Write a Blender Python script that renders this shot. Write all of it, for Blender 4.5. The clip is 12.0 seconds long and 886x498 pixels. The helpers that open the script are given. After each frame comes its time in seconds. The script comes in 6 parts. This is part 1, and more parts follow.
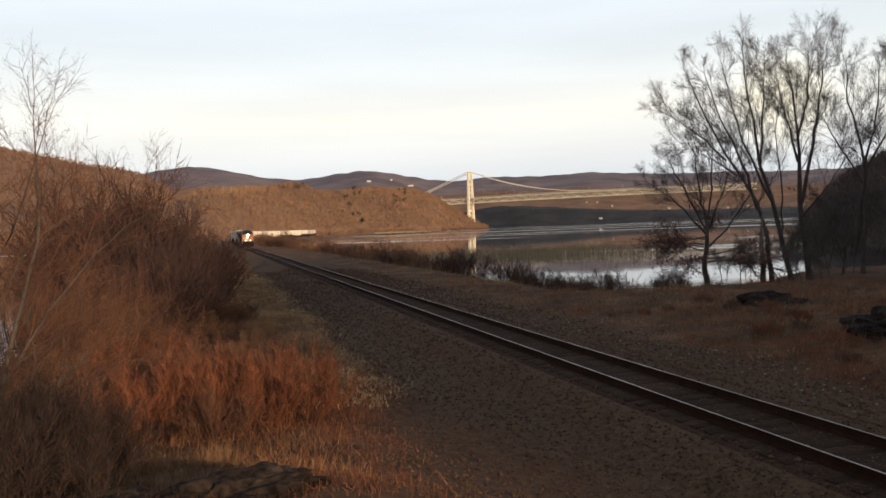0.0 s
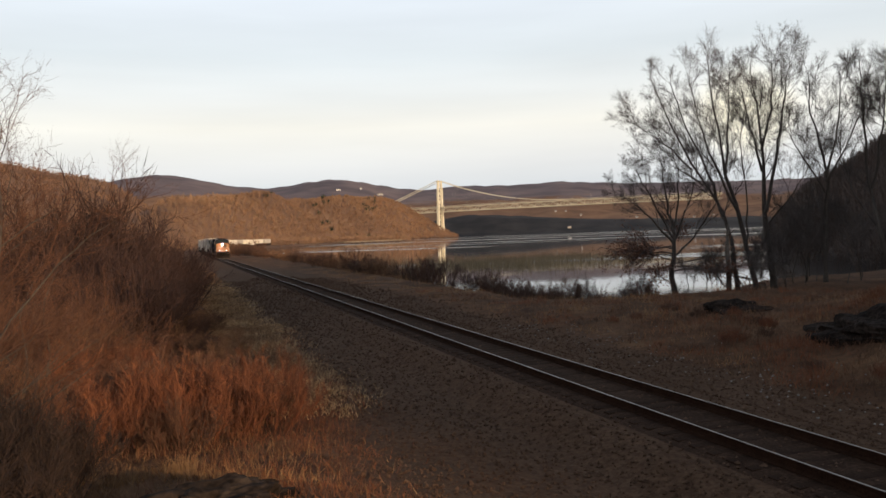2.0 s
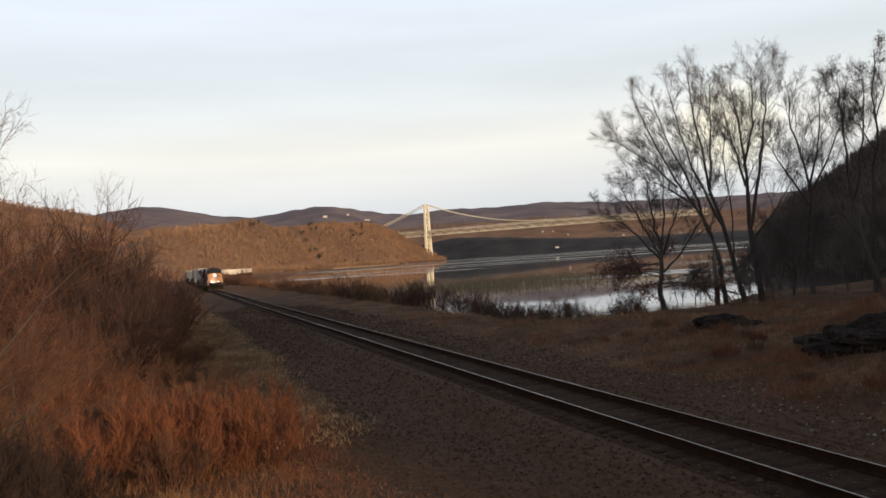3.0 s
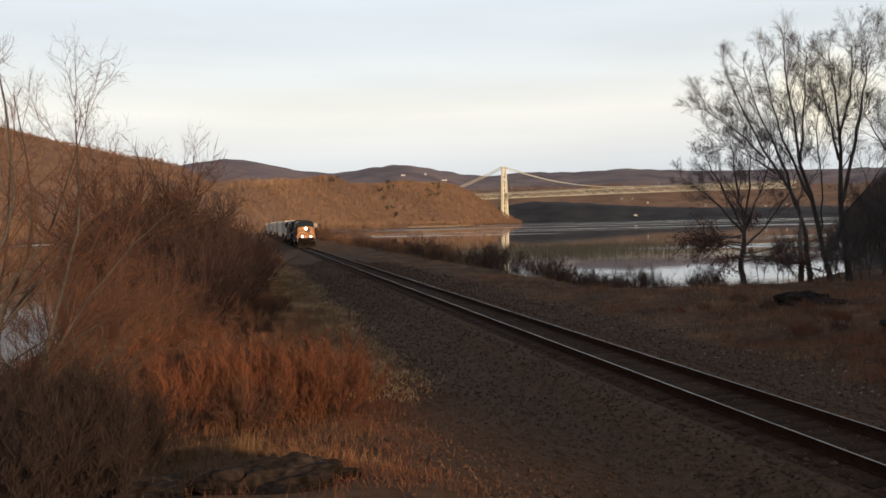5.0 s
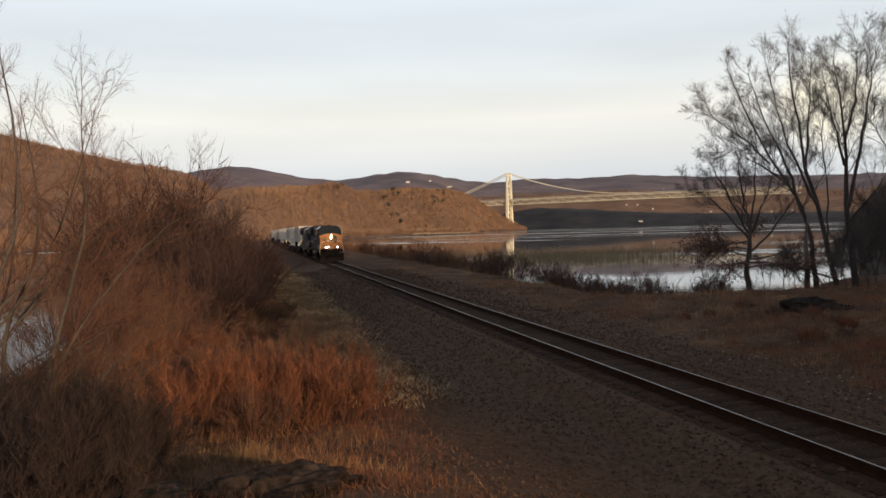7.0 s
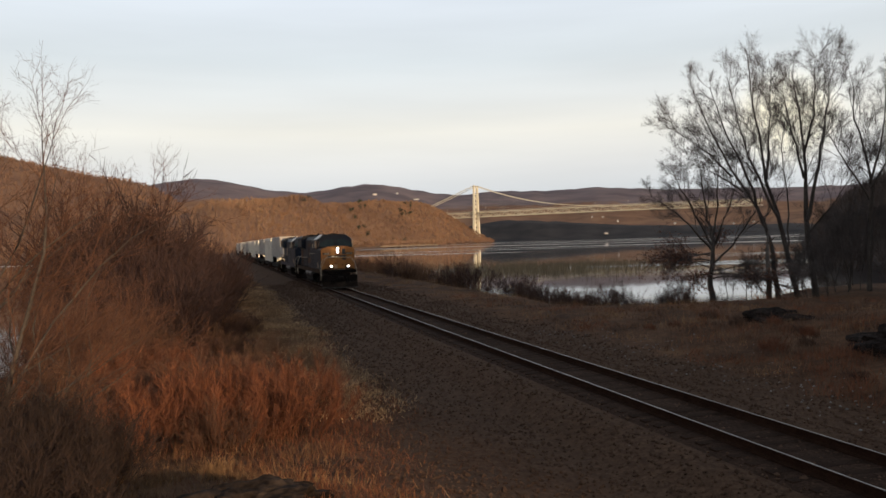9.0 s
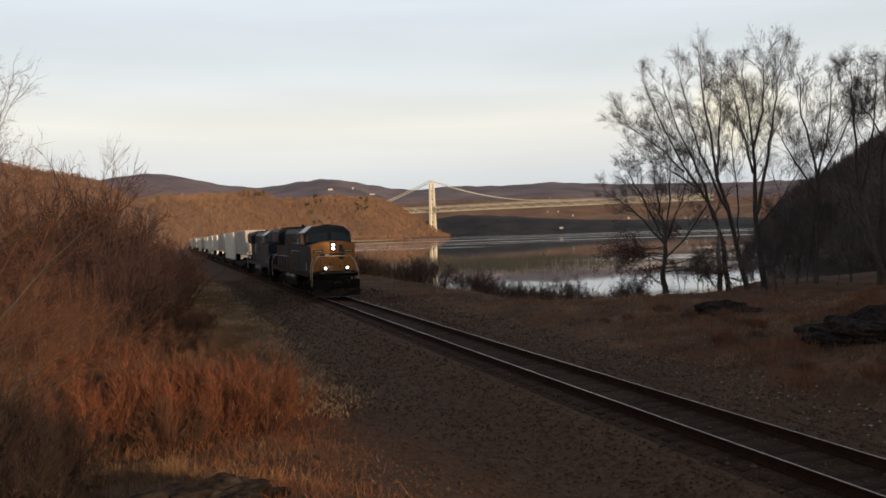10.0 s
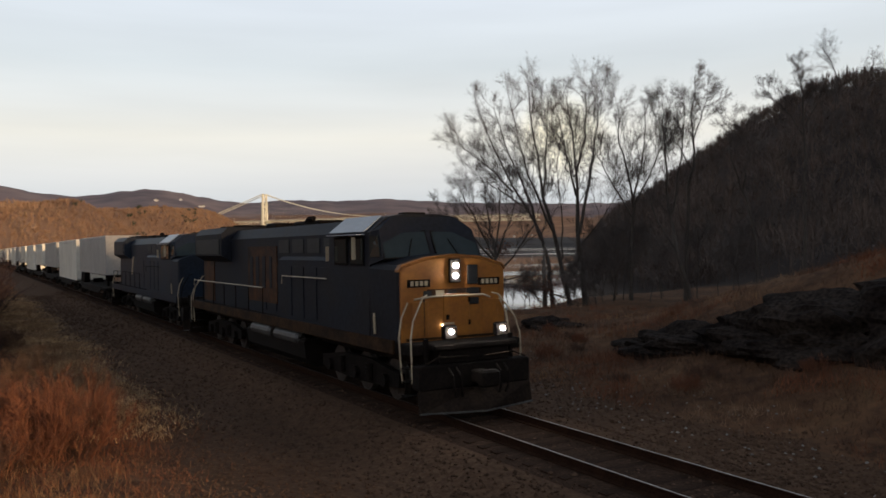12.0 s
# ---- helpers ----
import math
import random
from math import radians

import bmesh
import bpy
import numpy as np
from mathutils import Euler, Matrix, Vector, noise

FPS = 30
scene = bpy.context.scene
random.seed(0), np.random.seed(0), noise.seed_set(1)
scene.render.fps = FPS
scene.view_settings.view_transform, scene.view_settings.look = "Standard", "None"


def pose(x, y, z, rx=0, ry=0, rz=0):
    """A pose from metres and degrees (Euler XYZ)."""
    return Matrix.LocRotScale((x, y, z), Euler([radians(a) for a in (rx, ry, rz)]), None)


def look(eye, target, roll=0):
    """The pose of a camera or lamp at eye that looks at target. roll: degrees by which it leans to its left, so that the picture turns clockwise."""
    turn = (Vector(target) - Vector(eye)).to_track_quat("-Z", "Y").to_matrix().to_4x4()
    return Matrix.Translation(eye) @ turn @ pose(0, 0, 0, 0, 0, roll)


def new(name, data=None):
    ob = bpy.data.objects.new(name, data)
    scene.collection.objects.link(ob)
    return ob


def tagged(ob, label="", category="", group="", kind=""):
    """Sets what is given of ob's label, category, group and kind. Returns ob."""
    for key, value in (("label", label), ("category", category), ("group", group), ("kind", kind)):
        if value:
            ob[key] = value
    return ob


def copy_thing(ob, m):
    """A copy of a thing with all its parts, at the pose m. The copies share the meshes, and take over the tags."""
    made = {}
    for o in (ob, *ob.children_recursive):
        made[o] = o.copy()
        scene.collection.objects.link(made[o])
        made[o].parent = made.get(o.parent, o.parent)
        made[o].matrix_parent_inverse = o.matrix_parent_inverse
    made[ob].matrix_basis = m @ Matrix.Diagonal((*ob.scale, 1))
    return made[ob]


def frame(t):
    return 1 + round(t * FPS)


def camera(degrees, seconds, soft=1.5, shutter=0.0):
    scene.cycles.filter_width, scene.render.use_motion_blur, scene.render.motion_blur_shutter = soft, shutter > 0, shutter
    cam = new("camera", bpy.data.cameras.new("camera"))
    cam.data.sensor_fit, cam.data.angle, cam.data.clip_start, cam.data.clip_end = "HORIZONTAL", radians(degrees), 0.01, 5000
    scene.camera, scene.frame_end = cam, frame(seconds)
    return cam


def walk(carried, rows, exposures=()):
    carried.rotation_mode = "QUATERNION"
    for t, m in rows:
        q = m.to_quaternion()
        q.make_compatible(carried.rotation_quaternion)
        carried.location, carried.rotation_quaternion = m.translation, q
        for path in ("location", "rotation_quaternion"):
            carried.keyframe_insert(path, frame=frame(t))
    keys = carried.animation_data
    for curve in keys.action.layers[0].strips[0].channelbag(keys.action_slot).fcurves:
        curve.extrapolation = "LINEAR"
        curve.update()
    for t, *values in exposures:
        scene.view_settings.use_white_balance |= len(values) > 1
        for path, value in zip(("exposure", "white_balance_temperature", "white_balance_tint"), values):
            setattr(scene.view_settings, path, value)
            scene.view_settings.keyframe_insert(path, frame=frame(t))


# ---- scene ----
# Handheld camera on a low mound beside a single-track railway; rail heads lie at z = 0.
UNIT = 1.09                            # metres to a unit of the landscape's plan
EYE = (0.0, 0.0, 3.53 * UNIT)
cam = camera(56.15, 12.0, soft=1.6, shutter=0.15)
TURNS = [
    (0.0, 1.96, -1.53, 1.98),
    (0.5, 3.13, -0.50, 2.36),
    (1.0, 1.61, -0.21, 2.78),
    (1.5, 1.12, -2.25, 2.06),
    (2.0, -0.13, -0.99, 1.97),
    (2.5, -0.96, -1.77, 2.91),
    (3.0, -0.95, 0.59, 3.67),
    (3.5, 2.86, 0.42, 2.32),
    (5.5, 4.40, -2.13, 1.30),
    (6.0, 4.62, -1.63, 1.40),
    (6.5, 4.67, -1.52, 1.39),
    (8.5, 3.18, -0.61, 1.54),
    (9.0, 2.33, -0.57, 1.53),
    (9.5, 1.31, -0.58, 1.48),
    (10.0, -0.68, -1.00, 1.71),
    (10.5, -1.30, -0.73, 0.80),
    (11.0, -4.67, 1.05, 0.32),
    (11.5, -6.96, 0.90, 0.32),
    (12.0, -12.08, -0.16, 0.85),
]
walk(cam, [(t, pose(*EYE, 90 + p, r, y)) for t, y, p, r in TURNS],
     exposures=[(0.0, 0.33), (1.0, 0.26), (3.5, 0.21), (5.5, 0.20), (6.5, 0.18), (9.0, 0.12), (12.0, 0.10)])

# ---------------------------------------------------------------- sky and sun
SUN_AZ, SUN_EL = 140.0, 10.0          # clockwise from +y, and above the horizon


def make_sky():
    w = bpy.data.worlds.new("overcast_sky")
    scene.world = w
    w.use_nodes = True
    nt = w.node_tree
    nt.nodes.clear()
    N, L = nt.nodes.new, nt.links.new
    out, bg = N("ShaderNodeOutputWorld"), N("ShaderNodeBackground")
    sky = N("ShaderNodeTexSky")
    sky.sky_type, sky.sun_disc = "NISHITA", False
    sky.sun_elevation, sky.sun_rotation = radians(SUN_EL), radians(SUN_AZ)
    tc, sep = N("ShaderNodeTexCoord"), N("ShaderNodeSeparateXYZ")
    L(tc.outputs["Generated"], sep.inputs[0])
    # thin layered cloud: long flat streaks
    mp = N("ShaderNodeMapping")
    mp.inputs["Scale"].default_value = (1.0, 1.0, 9.0)
    L(tc.outputs["Generated"], mp.inputs[0])
    n1 = N("ShaderNodeTexNoise")
    n1.inputs["Scale"].default_value, n1.inputs["Detail"].default_value = 1.7, 4
    n1.inputs["Roughness"].default_value = 0.5
    L(mp.outputs[0], n1.inputs["Vector"])
    grad = N("ShaderNodeValToRGB")
    e = grad.color_ramp.elements
    e[0].position, e[0].color = 0.0, (0.66, 0.70, 0.75, 1)
    e[1].position, e[1].color = 1.0, (0.17, 0.21, 0.28, 1)
    for pos, col in ((0.055, (0.71, 0.74, 0.78, 1)), (0.085, (0.84, 0.84, 0.84, 1)), (0.13, (1.00, 0.97, 0.89, 1)), (0.165, (0.895, 0.91, 0.895, 1)), (0.21, (0.80, 0.855, 0.885, 1)), (0.30, (0.85, 0.915, 1.0, 1)), (0.38, (0.62, 0.67, 0.74, 1)),
                     (0.55, (0.30, 0.35, 0.43, 1))):
        el = e.new(pos)
        el.color = col
    L(sep.outputs["Z"], grad.inputs[0])
    streak = N("ShaderNodeMapRange")
    streak.inputs["From Min"].default_value, streak.inputs["From Max"].default_value = 0.32, 0.68
    streak.inputs["To Min"].default_value, streak.inputs["To Max"].default_value = 0.93, 1.05
    L(n1.outputs["Fac"], streak.inputs["Value"])
    mul = N("ShaderNodeMix")
    mul.data_type, mul.blend_type = "RGBA", "MULTIPLY"
    mul.inputs["Factor"].default_value = 1.0
    L(grad.outputs[0], mul.inputs[6])
    L(streak.outputs[0], mul.inputs[7])
    scl = N("ShaderNodeMix")
    scl.data_type, scl.blend_type = "RGBA", "MULTIPLY"
    scl.inputs["Factor"].default_value = 1.0
    scl.inputs[7].default_value = (0.08, 0.08, 0.08, 1)
    L(sky.outputs[0], scl.inputs[6])
    mix = N("ShaderNodeMix")
    mix.data_type = "RGBA"
    mix.inputs["Factor"].default_value = 0.88
    L(scl.outputs[2], mix.inputs[6])
    L(mul.outputs[2], mix.inputs[7])
    # the cloud is thin and bright at one place low over the river
    az, el = radians(20.3), radians(7.2)
    dot = N("ShaderNodeVectorMath")
    dot.operation = "DOT_PRODUCT"
    dot.inputs[1].default_value = (math.sin(az) * math.cos(el), math.cos(az) * math.cos(el), math.sin(el))
    L(tc.outputs["Generated"], dot.inputs[0])
    spot = N("ShaderNodeMapRange")
    spot.interpolation_type = "SMOOTHSTEP"
    spot.inputs["From Min"].default_value, spot.inputs["From Max"].default_value = math.cos(radians(3.6)), 1.0
    L(dot.outputs["Value"], spot.inputs["Value"])
    thin = N("ShaderNodeMix")
    thin.data_type, thin.blend_type = "RGBA", "ADD"
    thin.inputs[7].default_value = (0.26, 0.20, 0.05, 1)
    L(spot.outputs[0], thin.inputs["Factor"])
    L(mix.outputs[2], thin.inputs[6])
    L(thin.outputs[2], bg.inputs["Color"])
    bg.inputs["Strength"].default_value = 0.92
    L(bg.outputs[0], out.inputs[0])


make_sky()
sun = new("sun", bpy.data.lights.new("sun", "SUN"))
sun.data.energy, sun.data.angle, sun.data.color = 4.2, radians(1.2), (1.0, 0.70, 0.42)
_a, _e = radians(SUN_AZ), radians(SUN_EL)
sun.matrix_basis = look((0, 0, 0), (-math.sin(_a) * math.cos(_e), -math.cos(_a) * math.cos(_e), -math.sin(_e)))


# ---------------------------------------------------------------- materials
def mat(name, base, rough=0.8, var=0.3, scale=3.0, fine=30.0, metal=0.0, bump=0.0, second=None, spec=0.5, rand=0.0, coords="Object"):
    """A principled surface whose colour varies at two scales; second: the colour of its stains."""
    m = bpy.data.materials.new(name)
    m.use_nodes = True
    nt = m.node_tree
    N, L = nt.nodes.new, nt.links.new
    b = nt.nodes["Principled BSDF"]
    b.inputs["Roughness"].default_value, b.inputs["Metallic"].default_value = rough, metal
    b.inputs["Specular IOR Level"].default_value = spec
    tc = N("ShaderNodeTexCoord")
    big, small = N("ShaderNodeTexNoise"), N("ShaderNodeTexNoise")
    for n, s, d in ((big, scale, 4), (small, fine, 3)):
        n.inputs["Scale"].default_value, n.inputs["Detail"].default_value = s, d
        L(tc.outputs[coords], n.inputs["Vector"])
    second = second or tuple(c * (1 - var) for c in base)
    mx = N("ShaderNodeMix")
    mx.data_type = "RGBA"
    mx.inputs[6].default_value, mx.inputs[7].default_value = (*base, 1), (*second, 1)
    rmp = N("ShaderNodeMapRange")
    rmp.inputs["From Min"].default_value, rmp.inputs["From Max"].default_value = 0.35, 0.68
    L(big.outputs["Fac"], rmp.inputs["Value"])
    L(rmp.outputs[0], mx.inputs["Factor"])
    hs = N("ShaderNodeHueSaturation")
    vr = N("ShaderNodeMapRange")
    vr.inputs["From Min"].default_value, vr.inputs["From Max"].default_value = 0.3, 0.7
    vr.inputs["To Min"].default_value, vr.inputs["To Max"].default_value = 1 - var, 1 + var
    L(small.outputs["Fac"], vr.inputs["Value"])
    val = vr.outputs[0]
    if rand:
        geo, oi = N("ShaderNodeNewGeometry"), N("ShaderNodeObjectInfo")
        ad = N("ShaderNodeMath")
        L(geo.outputs["Random Per Island"], ad.inputs[0])
        L(oi.outputs["Random"], ad.inputs[1])
        rr = N("ShaderNodeMapRange")
        rr.inputs["From Max"].default_value = 2.0
        rr.inputs["To Min"].default_value, rr.inputs["To Max"].default_value = 1 - rand, 1 + rand
        L(ad.outputs[0], rr.inputs["Value"])
        mm = N("ShaderNodeMath")
        mm.operation = "MULTIPLY"
        L(val, mm.inputs[0])
        L(rr.outputs[0], mm.inputs[1])
        val = mm.outputs[0]
    L(val, hs.inputs["Value"])
    L(mx.outputs[2], hs.inputs["Color"])
    L(hs.outputs[0], b.inputs["Base Color"])
    if bump:
        bp = N("ShaderNodeBump")
        bp.inputs["Strength"].default_value, bp.inputs["Distance"].default_value = bump, 0.02
        L(small.outputs["Fac"], bp.inputs["Height"])
        L(bp.outputs[0], b.inputs["Normal"])
    return m


def glow(name, col, power):
    m = bpy.data.materials.new(name)
    m.use_nodes = True
    b = m.node_tree.nodes["Principled BSDF"]
    b.inputs["Emission Color"].default_value, b.inputs["Emission Strength"].default_value = (*col, 1), power
    return m


def ground_mat():
    """Grass and earth, gravel and forest floor, told apart by the zone weights on the sheet, with ragged borders."""
    m = bpy.data.materials.new("ground_cover")
    m.use_nodes = True
    nt = m.node_tree
    N, L = nt.nodes.new, nt.links.new
    b = nt.nodes["Principled BSDF"]
    b.inputs["Roughness"].default_value = 0.95
    b.inputs["Specular IOR Level"].default_value = 0.08
    tc, zone, sep = N("ShaderNodeTexCoord"), N("ShaderNodeVertexColor"), N("ShaderNodeSeparateColor")
    zone.layer_name = "zone"
    L(zone.outputs[0], sep.inputs[0])

    def noise_tex(scale, detail=4):
        n = N("ShaderNodeTexNoise")
        n.inputs["Scale"].default_value, n.inputs["Detail"].default_value = scale, detail
        L(tc.outputs["Object"], n.inputs["Vector"])
        return n.outputs["Fac"]

    def ramp(fac, *stops):
        r = N("ShaderNodeValToRGB")
        e = r.color_ramp.elements
        e[0].position, e[0].color = stops[0][0], (*stops[0][1], 1)
        e[1].position, e[1].color = stops[-1][0], (*stops[-1][1], 1)
        for p, c in stops[1:-1]:
            e.new(p).color = (*c, 1)
        L(fac, r.inputs[0])
        return r.outputs[0]

    def mixed(fac, a, c):
        x = N("ShaderNodeMix")
        x.data_type = "RGBA"
        L(fac, x.inputs["Factor"])
        L(a, x.inputs[6])
        L(c, x.inputs[7])
        return x.outputs[2]

    def edge(weight, jitter_scale):
        """A weight sharpened against noise."""
        n = noise_tex(jitter_scale, 5)
        a = N("ShaderNodeMath")
        a.operation = "ADD"
        L(weight, a.inputs[0])
        L(n, a.inputs[1])
        r = N("ShaderNodeMapRange")
        r.inputs["From Min"].default_value, r.inputs["From Max"].default_value = 0.9, 1.1
        L(a.outputs[0], r.inputs["Value"])
        return r.outputs[0]

    grass = ramp(noise_tex(0.35), (0.30, (0.060, 0.033, 0.020)), (0.5, (0.130, 0.066, 0.036)), (0.62, (0.19, 0.102, 0.052)), (0.75, (0.25, 0.15, 0.075)))
    grass = mixed(noise_tex(14), grass, ramp(noise_tex(3.1), (0.35, (0.045, 0.025, 0.015)), (0.7, (0.18, 0.093, 0.048))))
    vor = N("ShaderNodeTexVoronoi")
    vor.inputs["Scale"].default_value = 16.0
    L(tc.outputs["Object"], vor.inputs["Vector"])
    vbw = N("ShaderNodeRGBToBW")
    L(vor.outputs["Color"], vbw.inputs[0])
    gravel = ramp(vbw.outputs[0], (0.0, (0.060, 0.033, 0.019)), (0.6, (0.114, 0.065, 0.039)), (0.93, (0.162, 0.098, 0.061)), (1.0, (0.22, 0.18, 0.15)))
    gravel = mixed(noise_tex(0.5), gravel, ramp(noise_tex(5), (0.3, (0.050, 0.026, 0.014)), (0.7, (0.118, 0.064, 0.036))))
    forest = ramp(noise_tex(0.012, 8), (0.34, (0.135, 0.082, 0.055)), (0.5, (0.180, 0.108, 0.070)), (0.66, (0.220, 0.134, 0.084)))
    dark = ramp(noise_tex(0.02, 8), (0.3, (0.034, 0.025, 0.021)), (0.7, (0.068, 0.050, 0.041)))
    # slopes darkened for shade: the bluish far shore, the near hill's bare brown woods
    far_shade = ramp(noise_tex(0.02, 8), (0.3, (0.020, 0.022, 0.026)), (0.7, (0.046, 0.046, 0.050)))
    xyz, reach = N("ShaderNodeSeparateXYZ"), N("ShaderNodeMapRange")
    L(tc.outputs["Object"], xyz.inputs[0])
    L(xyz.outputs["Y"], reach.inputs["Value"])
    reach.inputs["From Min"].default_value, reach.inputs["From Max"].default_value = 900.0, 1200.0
    dark = mixed(reach.outputs[0], dark, far_shade)
    col = mixed(edge(sep.outputs[0], 1.3), grass, gravel)
    col = mixed(edge(sep.outputs[1], 0.05), col, forest)
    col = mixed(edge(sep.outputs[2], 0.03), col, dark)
    # distance haze on the mountains, put into a mauve-grey ground colour
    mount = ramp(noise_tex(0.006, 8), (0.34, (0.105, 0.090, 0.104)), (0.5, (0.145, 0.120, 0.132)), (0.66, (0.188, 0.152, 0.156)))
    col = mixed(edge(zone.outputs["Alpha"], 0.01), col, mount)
    L(col, b.inputs["Base Color"])
    bp = N("ShaderNodeBump")
    bp.inputs["Strength"].default_value, bp.inputs["Distance"].default_value = 0.8, 0.04
    L(noise_tex(22), bp.inputs["Height"])
    L(bp.outputs[0], b.inputs["Normal"])
    return m


def water_mat():
    m = bpy.data.materials.new("river_water")
    m.use_nodes = True
    nt = m.node_tree
    N, L = nt.nodes.new, nt.links.new
    b = nt.nodes["Principled BSDF"]
    b.inputs["Base Color"].default_value = (0.16, 0.125, 0.095, 1)
    b.inputs["Roughness"].default_value = 0.06
    b.inputs["IOR"].default_value = 1.33
    tc, mp = N("ShaderNodeTexCoord"), N("ShaderNodeMapping")
    mp.inputs["Scale"].default_value = (0.25, 1.0, 1.0)
    L(tc.outputs["Object"], mp.inputs[0])
    n = N("ShaderNodeTexNoise")
    n.inputs["Scale"].default_value, n.inputs["Detail"].default_value = 0.5, 4
    L(mp.outputs[0], n.inputs["Vector"])
    bp = N("ShaderNodeBump")
    bp.inputs["Strength"].default_value, bp.inputs["Distance"].default_value = 0.05, 0.05
    L(n.outputs["Fac"], bp.inputs["Height"])
    L(bp.outputs[0], b.inputs["Normal"])
    # broad lanes of ruffled water
    n2, mp2, r2 = N("ShaderNodeTexNoise"), N("ShaderNodeMapping"), N("ShaderNodeMapRange")
    mp2.inputs["Scale"].default_value = (0.002, 0.012, 1.0)
    L(tc.outputs["Object"], mp2.inputs[0])
    n2.inputs["Scale"].default_value, n2.inputs["Detail"].default_value = 1.0, 5
    L(mp2.outputs[0], n2.inputs["Vector"])
    r2.inputs["From Min"].default_value, r2.inputs["From Max"].default_value = 0.53, 0.58
    r2.inputs["To Min"].default_value, r2.inputs["To Max"].default_value = 0.03, 0.36
    L(n2.outputs["Fac"], r2.inputs["Value"])
    L(r2.outputs[0], b.inputs["Roughness"])
    return m


M_GROUND, M_WATER = ground_mat(), water_mat()
M_BARK = mat("grey_brown_bark", (0.070, 0.055, 0.045), 0.9, 0.35, 2.0, 25, bump=0.6)
M_BARK_PALE = mat("pale_bark", (0.14, 0.115, 0.095), 0.9, 0.35, 2.0, 25, bump=0.5)
M_TWIG = mat("bare_twigs", (0.100, 0.080, 0.072), 0.9, 0.3, 1.0, 8, rand=0.4)
M_TWIG_ROSE = mat("rose_brown_twigs", (0.100, 0.042, 0.021), 0.9, 0.3, 1.0, 8, rand=0.4)
M_PALE_STONE = mat("pale_limestone_chip", (0.26, 0.23, 0.20), 0.85, 0.25, 2, 14, rand=0.5)
M_TWIG_RED = mat("russet_twigs", (0.195, 0.066, 0.027), 0.9, 0.3, 0.7, 6, rand=0.5, second=(0.115, 0.042, 0.021))
M_TWIG_DARK = mat("dark_maroon_twigs", (0.045, 0.021, 0.016), 0.9, 0.3, 0.7, 6, rand=0.5)
M_TWIG_SHADE = mat("shade_dark_twigs", (0.028, 0.015, 0.011), 0.95, 0.3, 0.7, 6, rand=0.5)
M_TWIG_UMBER = mat("umber_twigs", (0.085, 0.045, 0.031), 0.9, 0.3, 0.7, 6, rand=0.5)
M_TWIG_BROWN = mat("dull_brown_twigs", (0.115, 0.052, 0.028), 0.9, 0.3, 0.7, 6, rand=0.5, second=(0.06, 0.034, 0.024))
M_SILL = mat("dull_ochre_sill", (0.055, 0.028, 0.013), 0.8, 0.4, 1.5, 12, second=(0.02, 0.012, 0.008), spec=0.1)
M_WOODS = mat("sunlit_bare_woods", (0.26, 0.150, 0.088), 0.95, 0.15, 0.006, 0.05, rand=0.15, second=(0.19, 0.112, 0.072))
M_WOODS_TAN = mat("pale_tan_woods", (0.27, 0.175, 0.108), 0.95, 0.15, 0.006, 0.05, rand=0.15, second=(0.17, 0.105, 0.075))
# the bare woods again, darker: the hill's shade is in the colour
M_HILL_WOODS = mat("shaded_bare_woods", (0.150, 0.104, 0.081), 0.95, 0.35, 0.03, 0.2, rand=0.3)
M_TWIG_TAN = mat("tan_twigs", (0.205, 0.108, 0.056), 0.9, 0.3, 0.7, 6, rand=0.5)
M_STRAW = mat("dry_straw", (0.32, 0.175, 0.075), 0.9, 0.3, 0.4, 5, rand=0.5, second=(0.17, 0.085, 0.04))
M_PALE_STRAW = mat("pale_trodden_grass", (0.46, 0.30, 0.155), 0.9, 0.3, 0.4, 5, rand=0.4, second=(0.30, 0.19, 0.10))
M_RUST_GRASS = mat("russet_grass", (0.21, 0.069, 0.027), 0.9, 0.3, 0.4, 5, rand=0.5, second=(0.125, 0.053, 0.026))
M_DULL_GRASS = mat("dull_brown_grass", (0.150, 0.073, 0.037), 0.9, 0.3, 0.4, 5, rand=0.5, second=(0.075, 0.042, 0.028))
M_BUFF_GRASS = mat("buff_grass", (0.24, 0.145, 0.085), 0.9, 0.3, 0.4, 5, rand=0.5, second=(0.14, 0.082, 0.05))
M_REED = mat("pale_reeds", (0.34, 0.25, 0.14), 0.9, 0.3, 0.05, 3, rand=0.4)
M_LEAF = mat("withered_oak_leaves", (0.15, 0.065, 0.040), 0.85, 0.3, 1.0, 9, rand=0.5)
M_ROCK = mat("dark_wet_rock", (0.036, 0.027, 0.022), 0.95, 0.6, 0.9, 9, bump=1.0, second=(0.009, 0.006, 0.005), spec=0.05)
M_STONE = mat("ballast_stone", (0.106, 0.063, 0.041), 0.95, 0.3, 2, 14, rand=0.5, spec=0.06)
M_OILED = mat("oil_stained_ballast", (0.062, 0.035, 0.022), 0.95, 0.5, 1.5, 18, bump=1.0, spec=0.05, second=(0.036, 0.020, 0.013))
M_TIE = mat("creosoted_tie", (0.046, 0.026, 0.017), 0.95, 0.4, 3, 30, rand=0.4, bump=0.4, spec=0.05)
M_RUST = mat("rusty_rail_side", (0.036, 0.017, 0.010), 0.95, 0.3, 4, 30, bump=0.2, spec=0.05)
M_RAILTOP = mat("polished_rail_head", (0.32, 0.28, 0.25), 0.40, 0.2, 4, 30, metal=1.0)
M_BRIDGE = mat("pale_green_grey_bridge_paint", (0.72, 0.68, 0.54), 0.7, 0.12, 0.05, 0.6)
